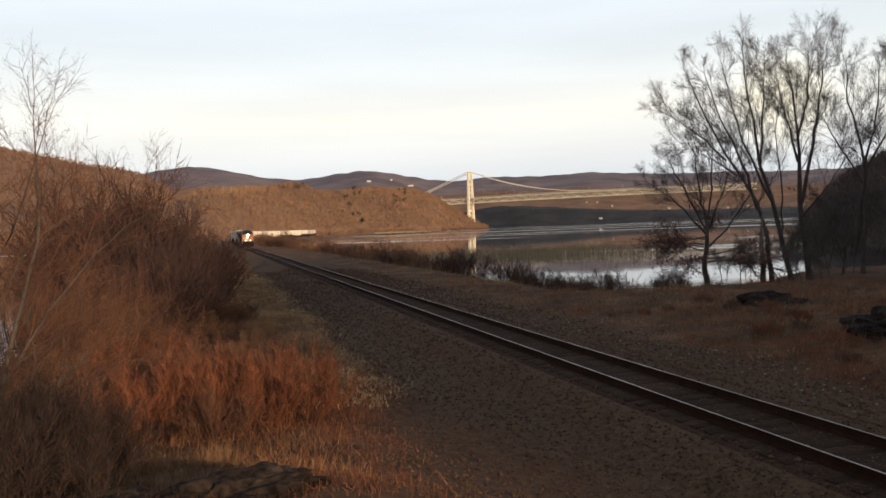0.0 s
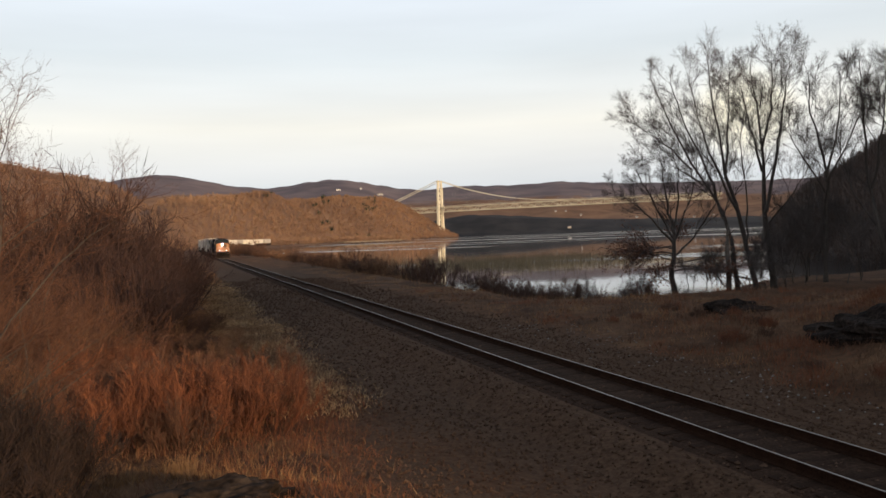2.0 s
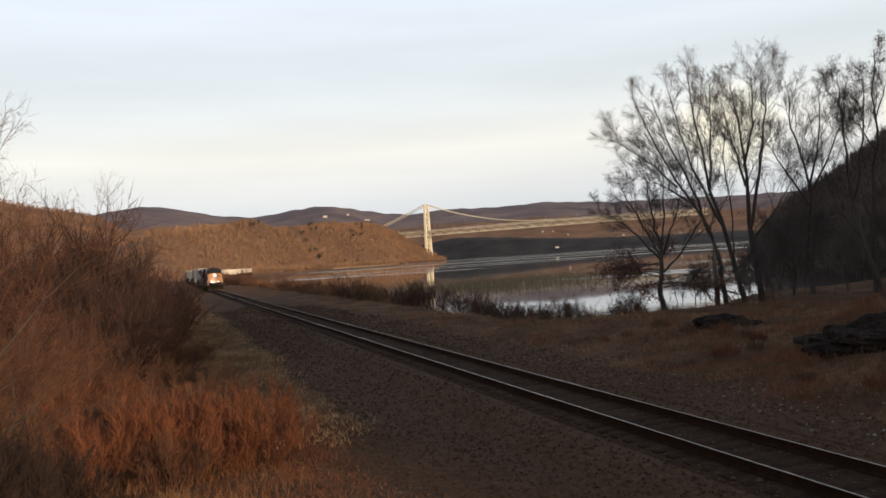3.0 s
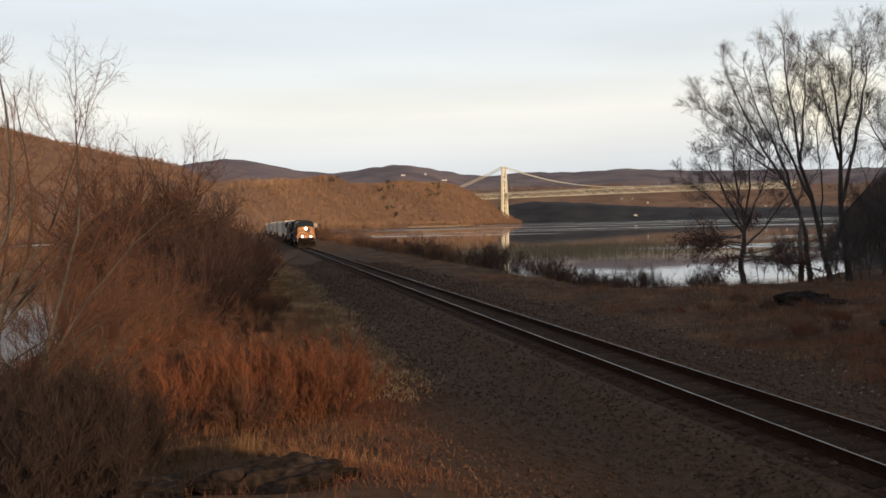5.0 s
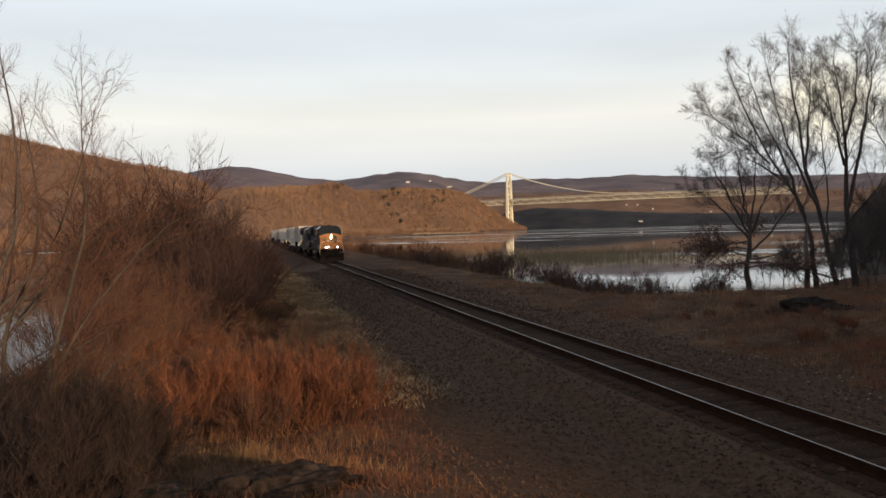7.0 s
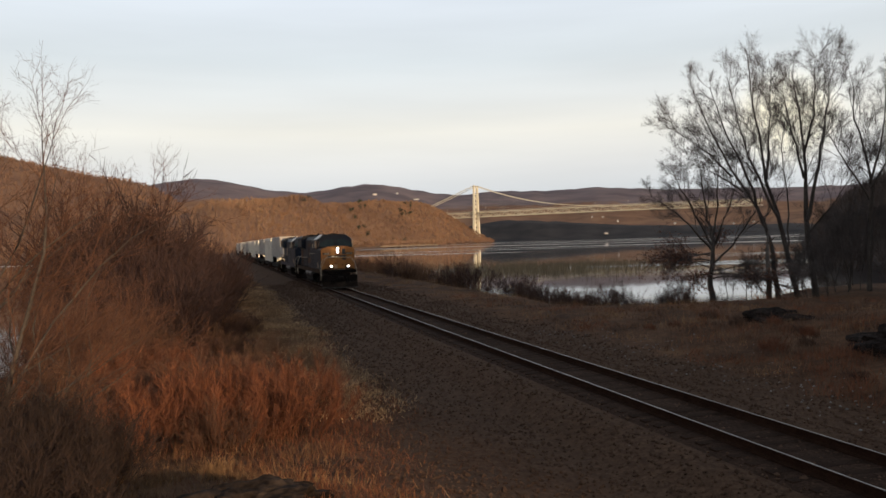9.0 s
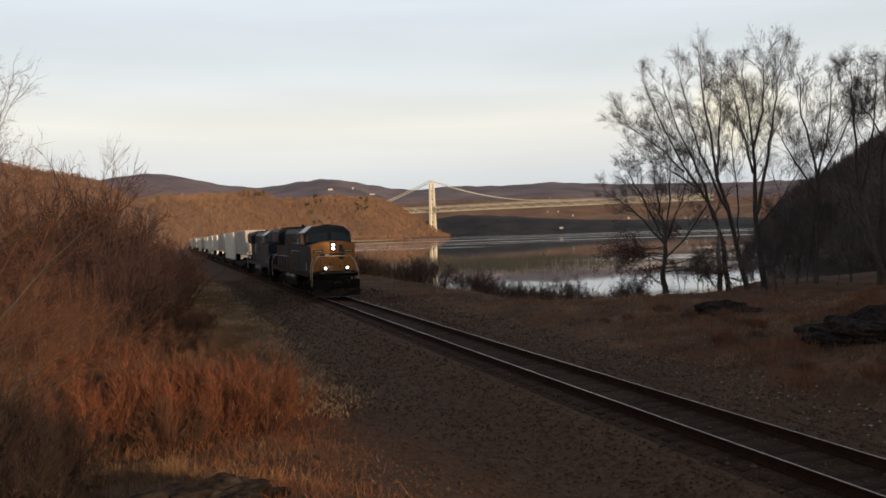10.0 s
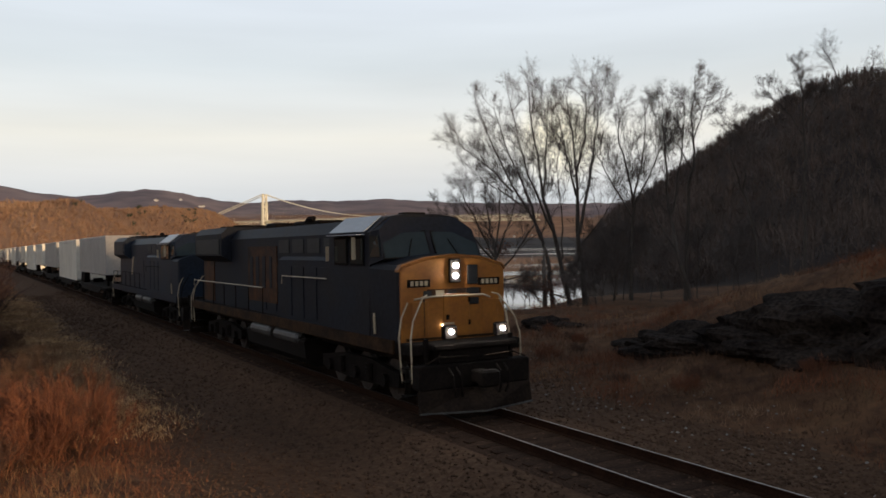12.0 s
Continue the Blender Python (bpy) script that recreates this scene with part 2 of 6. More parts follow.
M_BRIDGE_DECK = mat("bridge_deck_concrete", (0.30, 0.28, 0.25), 0.85, 0.2, 0.05, 0.6)
M_BLUE = mat("dark_blue_paint", (0.0088, 0.0115, 0.0195), 0.62, 0.3, 0.8, 9, second=(0.013, 0.012, 0.014), spec=0.2)
M_BLUE2 = mat("faded_blue_paint", (0.014, 0.022, 0.038), 0.55, 0.25, 0.8, 9, second=(0.018, 0.020, 0.026), spec=0.2)
M_YELLOW = mat("golden_yellow_paint", (0.34, 0.125, 0.014), 0.45, 0.15, 1.5, 12, second=(0.24, 0.082, 0.012))
# about a quarter as bright as the yellow of the nose
M_YELLOW_DARK = mat("dark_yellow_paint", (0.085, 0.034, 0.012), 0.7, 0.4, 1.5, 12, second=(0.022, 0.014, 0.011), spec=0.2)
M_BLACK = mat("black_underframe", (0.013, 0.009, 0.007), 0.85, 0.4, 2, 15, bump=0.2, spec=0.12)
M_DUSTY = mat("dusty_plough_steel", (0.026, 0.017, 0.012), 0.85, 0.4, 2, 14, bump=0.3, second=(0.012, 0.008, 0.006), spec=0.1)
M_GRILLE = mat("black_radiator_grille", (0.008, 0.008, 0.009), 0.6, 0.3, 2, 40, bump=0.3)
M_TANK = mat("dusty_tank_steel", (0.10, 0.095, 0.09), 0.5, 0.3, 2, 15, metal=0.4)
M_STEEL = mat("worn_wheel_steel", (0.10, 0.085, 0.075), 0.5, 0.3, 5, 25, metal=0.6)
M_WHITE_RAIL = mat("pale_handrail_paint", (0.50, 0.40, 0.27), 0.5, 0.1, 2, 15)
# grey for visors and roof edges, where it stands for sky light
M_ROOF = mat("grey_cab_roof", (0.30, 0.32, 0.35), 0.35, 0.15, 2, 15)
M_GLASS = mat("dark_cab_glass", (0.020, 0.028, 0.027), 0.08, 0.1, 1, 5, spec=0.35)
M_BOX = mat("white_container_paint", (0.76, 0.70, 0.60), 0.55, 0.10, 0.5, 6, rand=0.08, second=(0.62, 0.56, 0.47))
M_BOX_GREY = mat("light_grey_container_paint", (0.48, 0.44, 0.39), 0.55, 0.10, 0.5, 6, second=(0.39, 0.35, 0.31))
M_LAMP = glow("lit_headlight", (1.0, 0.96, 0.88), 220.0)
M_HOUSE = mat("white_house_wall", (0.60, 0.58, 0.56), 0.7, 0.08, 0.2, 2)
M_HOUSE_ROOF = mat("grey_shingle_roof", (0.14, 0.13, 0.13), 0.8, 0.2, 0.3, 3)
M_TIMBER = mat("weathered_dock_timber", (0.22, 0.17, 0.12), 0.85, 0.3, 0.5, 4)
M_EVERGREEN = mat("dark_evergreen", (0.030, 0.040, 0.022), 0.9, 0.3, 0.05, 1, rand=0.4)


# ---------------------------------------------------------------- mesh helpers
class Mesh:
    """Collects vertices and faces of one mesh."""

    def __init__(self):
        self.v, self.f, self.mi = [], [], []

    def add(self, verts, faces, k=0):
        n = len(self.v)
        self.v.extend(tuple(p) for p in verts)
        self.f.extend(tuple(i + n for i in f) for f in faces)
        self.mi.extend([k] * len(faces))
        return self

    def box(self, x0, x1, y0, y1, z0, z1, bev=0.0, k=0):
        if bev <= 0:
            vs = [(x, y, z) for z in (z0, z1) for y in (y0, y1) for x in (x0, x1)]
            return self.add(vs, [(0, 2, 3, 1), (4, 5, 7, 6), (0, 1, 5, 4), (2, 6, 7, 3), (0, 4, 6, 2), (1, 3, 7, 5)], k)
        b = bev
        ring = lambda z, i: [(x0 + i, y0 + i + b, z), (x0 + i + b, y0 + i, z), (x1 - i - b, y0 + i, z), (x1 - i, y0 + i + b, z),
                             (x1 - i, y1 - i - b, z), (x1 - i - b, y1 - i, z), (x0 + i + b, y1 - i, z), (x0 + i, y1 - i - b, z)]
        return self.loft([ring(z0, b), ring(z0 + b, 0), ring(z1 - b, 0), ring(z1, b)], k)

    def loft(self, rings, k=0, caps=True):
        m = len(rings[0])
        vs = [p for r in rings for p in r]
        fs = [(i * m + j, i * m + (j + 1) % m, (i + 1) * m + (j + 1) % m, (i + 1) * m + j) for i in range(len(rings) - 1) for j in range(m)]
        if caps:
            fs += [tuple(range(m - 1, -1, -1)), tuple(range((len(rings) - 1) * m, len(rings) * m))]
        return self.add(vs, fs, k)

    def tube(self, pts, radii, n=6, k=0, caps=True):
        """A tube along points, with a radius at each."""
        pts = [Vector(p) for p in pts]
        if not hasattr(radii, "__len__"):
            radii = [radii] * len(pts)
        rings = []
        for i, p in enumerate(pts):
            d = (pts[min(i + 1, len(pts) - 1)] - pts[max(i - 1, 0)]).normalized()
            a = d.cross(Vector((0, 0, 1)) if abs(d.z) < 0.9 else Vector((1, 0, 0))).normalized()
            c = d.cross(a)
            rings.append([p + (a * math.cos(2 * math.pi * j / n) + c * math.sin(2 * math.pi * j / n)) * radii[i] for j in range(n)])
        return self.loft(rings, k, caps)

    def prism(self, outline, x0, x1, k=0):
        """An outline of (y, z) drawn out along x."""
        return self.loft([[(x0, y, z) for y, z in outline], [(x1, y, z) for y, z in outline]], k)

    def blade(self, p, q, w, side, k=0):
        return self.add([p - side * w, p + side * w, q], [(0, 1, 2)], k)

    def data(self, name, mats, smooth=False):
        me = bpy.data.meshes.new(name)
        me.from_pydata(self.v, [], self.f)
        mats = mats if isinstance(mats, (list, tuple)) else [mats]
        for m in mats:
            me.materials.append(m)
        if len(mats) > 1:
            me.polygons.foreach_set("material_index", self.mi)
        if smooth:
            me.polygons.foreach_set("use_smooth", [True] * len(me.polygons))
        me.update()
        return me


def outward(me):
    """Turns the faces of a closed mesh outward."""
    bm = bmesh.new()
    bm.from_mesh(me)
    bmesh.ops.recalc_face_normals(bm, faces=bm.faces)
    bm.to_mesh(me)
    bm.free()
    return me


def part(name, mesh, material, parent, label="", smooth=False, m=None, fix=True):
    me = mesh if isinstance(mesh, bpy.types.Mesh) else mesh.data(name, material, smooth)
    if fix and not isinstance(mesh, bpy.types.Mesh):
        outward(me)
    ob = new(name, me)
    ob.parent = parent
    if m is not None:
        ob.matrix_basis = m
    if label:
        tagged(ob, label)
    return ob


def smooth01(a, b, x):
    t = np.clip((np.asarray(x, dtype=float) - a) / (b - a), 0, 1)
    return t * t * (3 - 2 * t)


def bell(x, w):
    return np.exp(-(np.asarray(x, dtype=float) / w) ** 2)


# ---------------------------------------------------------------- plan: s along the track from the camera, lat to its right
PSI = radians(-17.14)
UX, UY = math.sin(PSI), math.cos(PSI)
BEND, RADIUS, LAT0 = 327.0, 694.0, 9.33


def track_lat(s):
    s = np.asarray(s, dtype=float)
    base = LAT0 - 0.0098 * s
    return base + np.where(s > BEND, (np.clip(s, BEND, 900) - BEND) ** 2 / (2 * RADIUS), 0.0)


def to_world(s, lat, z=0.0):
    return (UX * s + UY * lat, UY * s - UX * lat, z)


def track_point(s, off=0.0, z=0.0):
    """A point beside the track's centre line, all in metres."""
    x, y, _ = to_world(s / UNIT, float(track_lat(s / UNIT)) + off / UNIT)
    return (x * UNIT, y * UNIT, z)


def rail_point(s):
    return Vector(track_point(s))


def ripple(x, y, size):
    """Cheap smooth unevenness, about -1 to 1."""
    return (np.sin(x / size * 1.7 + np.sin(y / size * 1.3) * 1.9) + np.sin(y / size * 2.1 + np.sin(x / size * 0.9 + 2.0) * 2.3)) * 0.5


def ground_z(x, y):
    x, y = np.asarray(x, dtype=float), np.asarray(y, dtype=float)
    r, az = np.hypot(x, y), np.degrees(np.arctan2(x, y))
    s, lat = UX * x + UY * y, UY * x - UX * y
    d = lat - track_lat(s)
    # railway bench, then banks falling to the water on both sides
    z = np.full(x.shape, -0.55) + 0.33 * (1 - smooth01(1.7, 2.9, np.abs(d)))
    z = z + 2.45 * bell(r, 11.0) * (1 - smooth01(-8.5, -3.2, d)) + 0.25 * bell(r, 11.0) * smooth01(-8.5, -3.2, d) * (1 - smooth01(-4.0, -2.6, d))                                          # the mound on which the camera stands
    left = smooth01(-5.5, -13.0, lat) * smooth01(14, 24, s)
    z = z - left * 2.6
    knoll = smooth01(14.0, 22.0, lat)
    z = z + knoll * (2.5 * bell(s - 4, 15) + 0.15 * bell(s - 34, 14)) + 0.2 * bell(lat - 22, 4) * bell(s - 29, 6) + 1.6 * smooth01(19.5, 25, lat) * bell(s - 4, 11) + 2.0 * smooth01(20.5, 26, lat) * bell(s - 12, 9)
    z = z + 0.8 * bell(lat - 26, 4.5) * bell(s - 22, 6)
    z = z + smooth01(22, 60, lat) * 7.0 * smooth01(40, 8, s)
    shore = np.minimum(d - 17.5 - 3 * ripple(s, s, 23), s - 54.5 - 9 * smooth01(37.5, 43, lat) - 2 * ripple(lat, lat, 17))
    z = z - smooth01(-12, 5, shore) * 2.9 * smooth01(19, 24, lat)
    behind_left = smooth01(-60, -140, lat) * smooth01(-50, 60, s)
    z = z + behind_left * 4.0
    # the steep wooded hill on the river side, which goes on behind the camera
    a2 = np.where(az < -150, az + 360, az)
    # past az 42 the ridge is unseen, added and shaped to shade the track
    ridge = np.interp(a2, [20, 26, 33, 37, 42, 55, 70, 85, 100, 112, 127.7, 129.5, 131.8, 133.4, 134.9, 136.5, 137.5, 138.7, 150, 165, 185, 210],
                      [3, 15, 35, 42.5, 44, 58, 84, 94, 88, 66, 57.6, 57.6, 55.3, 52.8, 50.2, 47.8, 41.9, 41.5, 40.5, 34, 24, 6])
    hill = smooth01(20.0, 24.0, a2) * smooth01(62, 245, r)
    z = z * (1 - hill) + (ridge + 1.2 * ripple(x, y, 31) * (a2 < 80)) * hill * (1 - 0.6 * smooth01(420, 900, r))
    # west bank headland that carries the bridge
    crest = 1560 + np.clip(az + 4, -14, 0) * 62
    top = 3.5 + crest * np.tan(np.radians(2.62 + 0.32 * np.clip((-az - 9) / 6, 0, 1.4)))
    foot = crest * np.interp(az, [-15, -11, -5, 0, 2], [0.62, 0.66, 0.66, 0.90, 1.0])
    head = (top + 2.5) * smooth01(0, 1, (r - foot) / (crest - foot + 1)) * (1 - smooth01(-4.2, 1.7, az)) * smooth01(-30, -14, az)
    head = head + 3.0 * ripple(x, y, 60) * smooth01(10, 40, head)
    far = np.where(r > 320, np.maximum(z, -3.2 + head), z)
    # hill on the far left
    lh = 3.5 + 1500 * np.tan(np.radians(3.95 + 0.20 * np.clip(-az - 22, 0, 40)))
    lhill = lh * smooth01(350, 1500, r) * smooth01(-15.5, -22.5, az) * (az > -170)
    far = np.maximum(far, -3.2 + lhill * np.where(az < -60, smooth01(-150, -70, az), 1))
    # far shore with its dark slope, then the mountains
    band = (5.5 + 1850 * np.tan(np.radians(np.interp(az, [-1, 2.6, 8, 14, 24], [1.1, 1.35, 0.95, 0.55, 0.5])))) * smooth01(1690, 1880, r)
    band = band * smooth01(-3, 0, az) * smooth01(60, 40, az)
    el = 3.0 + 1.38 * bell(az + 18.8, 5.6) + 0.95 * bell(az + 7.3, 3.6) + 0.30 * bell(az - 8, 2.6) + 0.25 * bell(az - 2.5, 3) - 0.25 * smooth01(10, 25, az)
    el = el + 0.05 * ripple(az * 10, az * 10, 9)
    mount = (3.5 + 4200 * np.tan(np.radians(el))) * smooth01(1900, 4200, r) ** 1.15 * (1 - 0.5 * smooth01(4250, 4800, r))
    far = np.maximum(far, np.where(r > 1650, -3.2 + np.maximum(band, mount), far))
    far = far + np.where((r > 700) & (far > 5), 4 * ripple(x, y, 110) + 2.5 * ripple(y, x, 37), 0)
    near_uneven = 0.05 * ripple(x, y, 1.1) + 0.08 * ripple(y + 3, x, 2.7)
    far = far + near_uneven * smooth01(3.0, 6.0, np.abs(d)) * (r < 400)
    return far


def zones(x, y, z):
    """Weights of gravel, brown forest, slopes coloured dark for shade, and hazed mountains."""
    r, az = np.hypot(x, y), np.degrees(np.arctan2(x, y))
    s, lat = UX * x + UY * y, UY * x - UX * y
    d = lat - track_lat(s)
    lim = 5.0 + 1.6 * smooth01(24, 10, s) - 0.3 * smooth01(60, 110, s)
    gravel = np.where(d < 0, smooth01(lim + 1.5, lim - 0.8, -d), smooth01(6.4, 4.4, d)) * (s < 330)
    gravel = gravel * 0.75
    forest = smooth01(150, 330, r) * (z > -1.6) * 0.85
    forest = np.maximum(forest, smooth01(20.5, 26, az) * smooth01(60, 95, r) * 0.85)
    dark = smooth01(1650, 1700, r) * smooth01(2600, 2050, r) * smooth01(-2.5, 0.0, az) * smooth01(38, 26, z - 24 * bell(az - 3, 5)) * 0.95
    # the near hill's ground is darkened too, for its shade
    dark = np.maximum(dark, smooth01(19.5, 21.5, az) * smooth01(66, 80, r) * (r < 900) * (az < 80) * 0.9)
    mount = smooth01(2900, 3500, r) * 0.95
    return gravel, forest, dark, mount


def build_ground():
    rings = [0.0]
    r = 0.6
    while r < 4850:
        rings.append(r)
        r *= 1.042
    az = np.concatenate([np.arange(-180, -46, 3.0), np.arange(-46, 54, 0.4), np.arange(54, 120, 2.0), np.arange(120, 144, 0.4), np.arange(144, 180, 3.0)])
    rr = np.array(rings[1:])
    A, Rr = np.meshgrid(np.radians(az), rr)
    X, Y = Rr * np.sin(A), Rr * np.cos(A)
    Z = ground_z(X, Y)
    n = len(az)
    verts = np.column_stack([X.ravel(), Y.ravel(), Z.ravel()])
    verts = np.vstack([verts, [[0, 0, float(ground_z(0.0, 0.0))]]])
    i, j = np.meshgrid(np.arange(len(rr) - 1), np.arange(n), indexing="ij")
    a, b = i * n + j, i * n + (j + 1) % n
    quads = np.stack([a, a + n, b + n, b], -1).reshape(-1, 4)[:, ::-1]
    c = len(verts) - 1
    faces = quads.tolist() + [((k + 1) % n, k, c) for k in range(n)]
    me = bpy.data.meshes.new("ground")
    me.from_pydata(verts.tolist(), [], faces)
    me.materials.append(M_GROUND)
    me.polygons.foreach_set("use_smooth", [True] * len(me.polygons))
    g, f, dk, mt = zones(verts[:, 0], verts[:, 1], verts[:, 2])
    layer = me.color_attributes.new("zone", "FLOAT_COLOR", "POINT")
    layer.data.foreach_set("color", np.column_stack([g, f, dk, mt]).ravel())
    me.update()
    tagged(new("ground", me), "brown winter grass, dark gravel and leafless wooded hills", "ground", kind="structure")
    w = Mesh()
    k = 96
    w.add([(2600 * math.cos(2 * math.pi * q / k), 2600 * math.sin(2 * math.pi * q / k), -2.0) for q in range(k)], [tuple(range(k))])
    tagged(new("water", w.data("water", M_WATER)), "calm grey river mirroring sky and hills", "river", kind="structure")


build_ground()


# ---------------------------------------------------------------- railway track
TIE_TOP = -0.180


def build_track():
    track = tagged(new("railway_track"), "single track of shiny steel rails on dark wooden ties", "railway track", kind="structure")
    stations = list(np.arange(-40, 330, 4.0)) + list(np.arange(330, 900, 10.0))
    web = [(-0.036, -0.030), (-0.010, -0.048), (-0.010, -0.150), (-0.070, -0.170), (-0.070, -0.183),
           (0.070, -0.183), (0.070, -0.170), (0.010, -0.150), (0.010, -0.048), (0.036, -0.030), (0.036, -0.008), (0.020, 0), (-0.020, 0), (-0.036, -0.008)]
    for side in (-1, 1):
        m = Mesh()
        rings = []
        for s in stations:
            rings.append([track_point(s, side * 0.7525 + a, z) for a, z in web])
        k = len(web)
        for q in range(len(rings) - 1):
            for j in range(k):
                top = j == k - 3
                m.add([rings[q][j], rings[q][(j + 1) % k], rings[q + 1][(j + 1) % k], rings[q + 1][j]], [(0, 1, 2, 3)], 1 if top else 0)
        part("rail", m, [M_RUST, M_RAILTOP], track, "steel rail with a polished head", fix=False)
    bed = Mesh()
    marks = list(range(-30, 331, 3))
    for q in marks:
        bed.v += [track_point(q, o, z) for o, z in ((-1.55, -0.25), (-1.1, -0.190), (1.1, -0.190), (1.55, -0.25))]
    bed.f = [(4 * k + c, 4 * k + c + 1, 4 * k + c + 5, 4 * k + c + 4) for k in range(len(marks) - 1) for c in range(3)]
    bed.mi = [0] * len(bed.f)
    part("oiled_ballast", bed, M_OILED, track, "oil-darkened ballast between the rails")
    tie = Mesh().box(-1.3, 1.3, -0.115, 0.115, -0.17, 0, 0.012).data("tie", M_TIE)
    outward(tie)
    plate = Mesh().box(-0.17, 0.17, -0.09, 0.09, 0, 0.012).data("tie_plate", M_RUST)
    rng = random.Random(4)
    rest = Mesh()
    s, count = -6.0, 0
    while s < 330:
        p = rail_point(s)
        q = rail_point(s + 0.5) - p
        ang = math.degrees(math.atan2(q.y, q.x)) - 90 + rng.uniform(-1.2, 1.2)
        z = TIE_TOP + rng.uniform(-0.012, 0.0)
        if s < 120:
            part("tie", tie, None, track, m=pose(p.x, p.y, z, 0, 0, ang))
        else:
            mm = pose(p.x, p.y, z, 0, 0, ang)
            b = Mesh().box(-1.3, 1.3, -0.115, 0.115, -0.17, 0)
            rest.add([mm @ Vector(v) for v in b.v], b.f)
        s += 0.533
        count += 1
    tagged(part("far_ties", rest, M_TIE, track), kind="stuff")


# ---------------------------------------------------------------- plants
TREE_MIN, BUSH_MIN = (0.045, 0.018, 0.009, 0.006, 0.005), (0.006, 0.0042, 0.0035)


def grow(m, rng, p, d, length, rad, level, spec, mins=TREE_MIN, fat=1.0):
    """One branch and, from it, its own branches; spec holds a row for each level: segments, sides, children, angle, ratio, lift, wander."""
    segs, sides, kids, ang, ratio, lift, wander = spec[level]
    pts, rads = [p.copy()], [rad]
    dirs = [d.copy()]
    tip = rad * (0.55 if level == 0 else 0.25)
    for q in range(segs):
        d = (d + Vector((rng.gauss(0, wander), rng.gauss(0, wander), rng.gauss(0, wander * 0.6) + lift))).normalized()
        p = p + d * (length / segs)
        pts.append(p.copy())
        dirs.append(d.copy())
        rads.append(rad + (tip - rad) * (q + 1) / segs)
    if sides < 3:
        side = d.cross(Vector((rng.gauss(0, 1), rng.gauss(0, 1), rng.gauss(0, 1)))).normalized()
        if segs == 1:
            m.blade(pts[0], pts[1], rad, side, min(level, 1))
        else:
            vs, fs = [], []
            for a, w in zip(pts[:-1], rads):
                vs += [a - side * w, a + side * w]
            vs.append(pts[-1])
            for q in range(segs - 1):
                fs.append((2 * q, 2 * q + 1, 2 * q + 3, 2 * q + 2))
            fs.append((2 * segs - 2, 2 * segs - 1, 2 * segs))
            m.add(vs, fs, min(level, 1))
    else:
        m.tube(pts, rads, sides, min(level, 1), caps=False)
    if level + 1 >= len(spec):
        return
    lo = 0.40 if level == 0 else 0.2
    for c in range(kids):
        u = lo + (1 - lo) * (c + rng.random()) / kids
        i = min(int(u * segs), segs - 1)
        fr = u * segs - i
        q = pts[i].lerp(pts[i + 1], fr)
        base = dirs[i + 1]
        axis = base.cross(Vector((rng.gauss(0, 1), rng.gauss(0, 1), rng.gauss(0, 1)))).normalized()
        a = radians(ang * rng.uniform(0.6, 1.3))
        nd = (base * math.cos(a) + axis * math.sin(a)).normalized()
        grow(m, rng, q, nd, length * ratio * rng.uniform(0.7, 1.2) * (1.15 - 0.45 * u), max(rads[i] * 0.55, mins[min(level, len(mins) - 1)] * fat), level + 1, spec, mins, fat)


def tree_meshes(seed, height, stems, lean, girth, wide=42):
    """Trunks and crown of a leafless broadleaf tree: returns both meshes."""
    rng = random.Random(seed)
    full = Mesh()
    spec = [(9, 7, 12, wide, 0.56, 0.02, 0.09), (6, 4, 8, 42, 0.50, 0.045, 0.16), (4, 3, 7, 42, 0.52, 0.04, 0.20), (3, 2, 8, 46, 0.58, 0.02, 0.24), (1, 2, 0, 0, 0, 0.0, 0.1)]
    for k in range(stems):
        a = 2 * math.pi * k / max(stems, 1) + rng.random()
        sp = lean * (0 if stems == 1 else 1)
        d = Vector((math.cos(a) * sp, math.sin(a) * sp, 1)).normalized()
        grow(full, rng, Vector((math.cos(a) * 0.25 * (stems > 1), math.sin(a) * 0.25 * (stems > 1), -0.3)), d, height * rng.uniform(0.72, 0.86), girth * rng.uniform(0.8, 1.1), 0, spec)
    top = max(v[2] for v in full.v)
    full.v = [Vector(v) * (height / top) for v in full.v]
    trunk, crown = Mesh(), Mesh()
    for m, k in ((trunk, 0), (crown, 1)):
        used = {}
        for f, mi in zip(full.f, full.mi):
            if mi == k:
                idx = []
                for i in f:
                    if i not in used:
                        used[i] = len(m.v)
                        m.v.append(full.v[i])
                    idx.append(used[i])
                m.f.append(tuple(idx))
                m.mi.append(0)
    return trunk, crown


def bush_mesh(seed, height, spread, stems, kids, thick=0.0045):
    rng = random.Random(seed)
    m = Mesh()
    spec = [(4, 3, kids, 34, 0.42, 0.06, 0.14), (2, 2, kids, 38, 0.55, 0.12, 0.2), (1, 2, 0, 0, 0, 0.2, 0.2)]
    for _ in range(stems):
        a, q = rng.uniform(0, 2 * math.pi), math.sqrt(rng.random())
        p = Vector((math.cos(a) * q * spread * 0.5, math.sin(a) * q * spread * 0.5, -0.1))
        d = Vector((math.cos(a) * q * 0.7, math.sin(a) * q * 0.7, 1)).normalized()
        grow(m, rng, p, d, height * rng.uniform(0.6, 1.05) * (1.1 - 0.35 * q), thick * 2, 0, spec, BUSH_MIN, thick / 0.0045)
    halves = (Mesh(), Mesh())
    for h, lv in zip(halves, (0, 1)):
        used = {}
        for f, mi in zip(m.f, m.mi):
            if mi == lv:
                for i in f:
                    if i not in used:
                        used[i] = len(h.v)
                        h.v.append(m.v[i])
                h.f.append(tuple(used[i] for i in f))
                h.mi.append(0)
    return Bush(*halves)


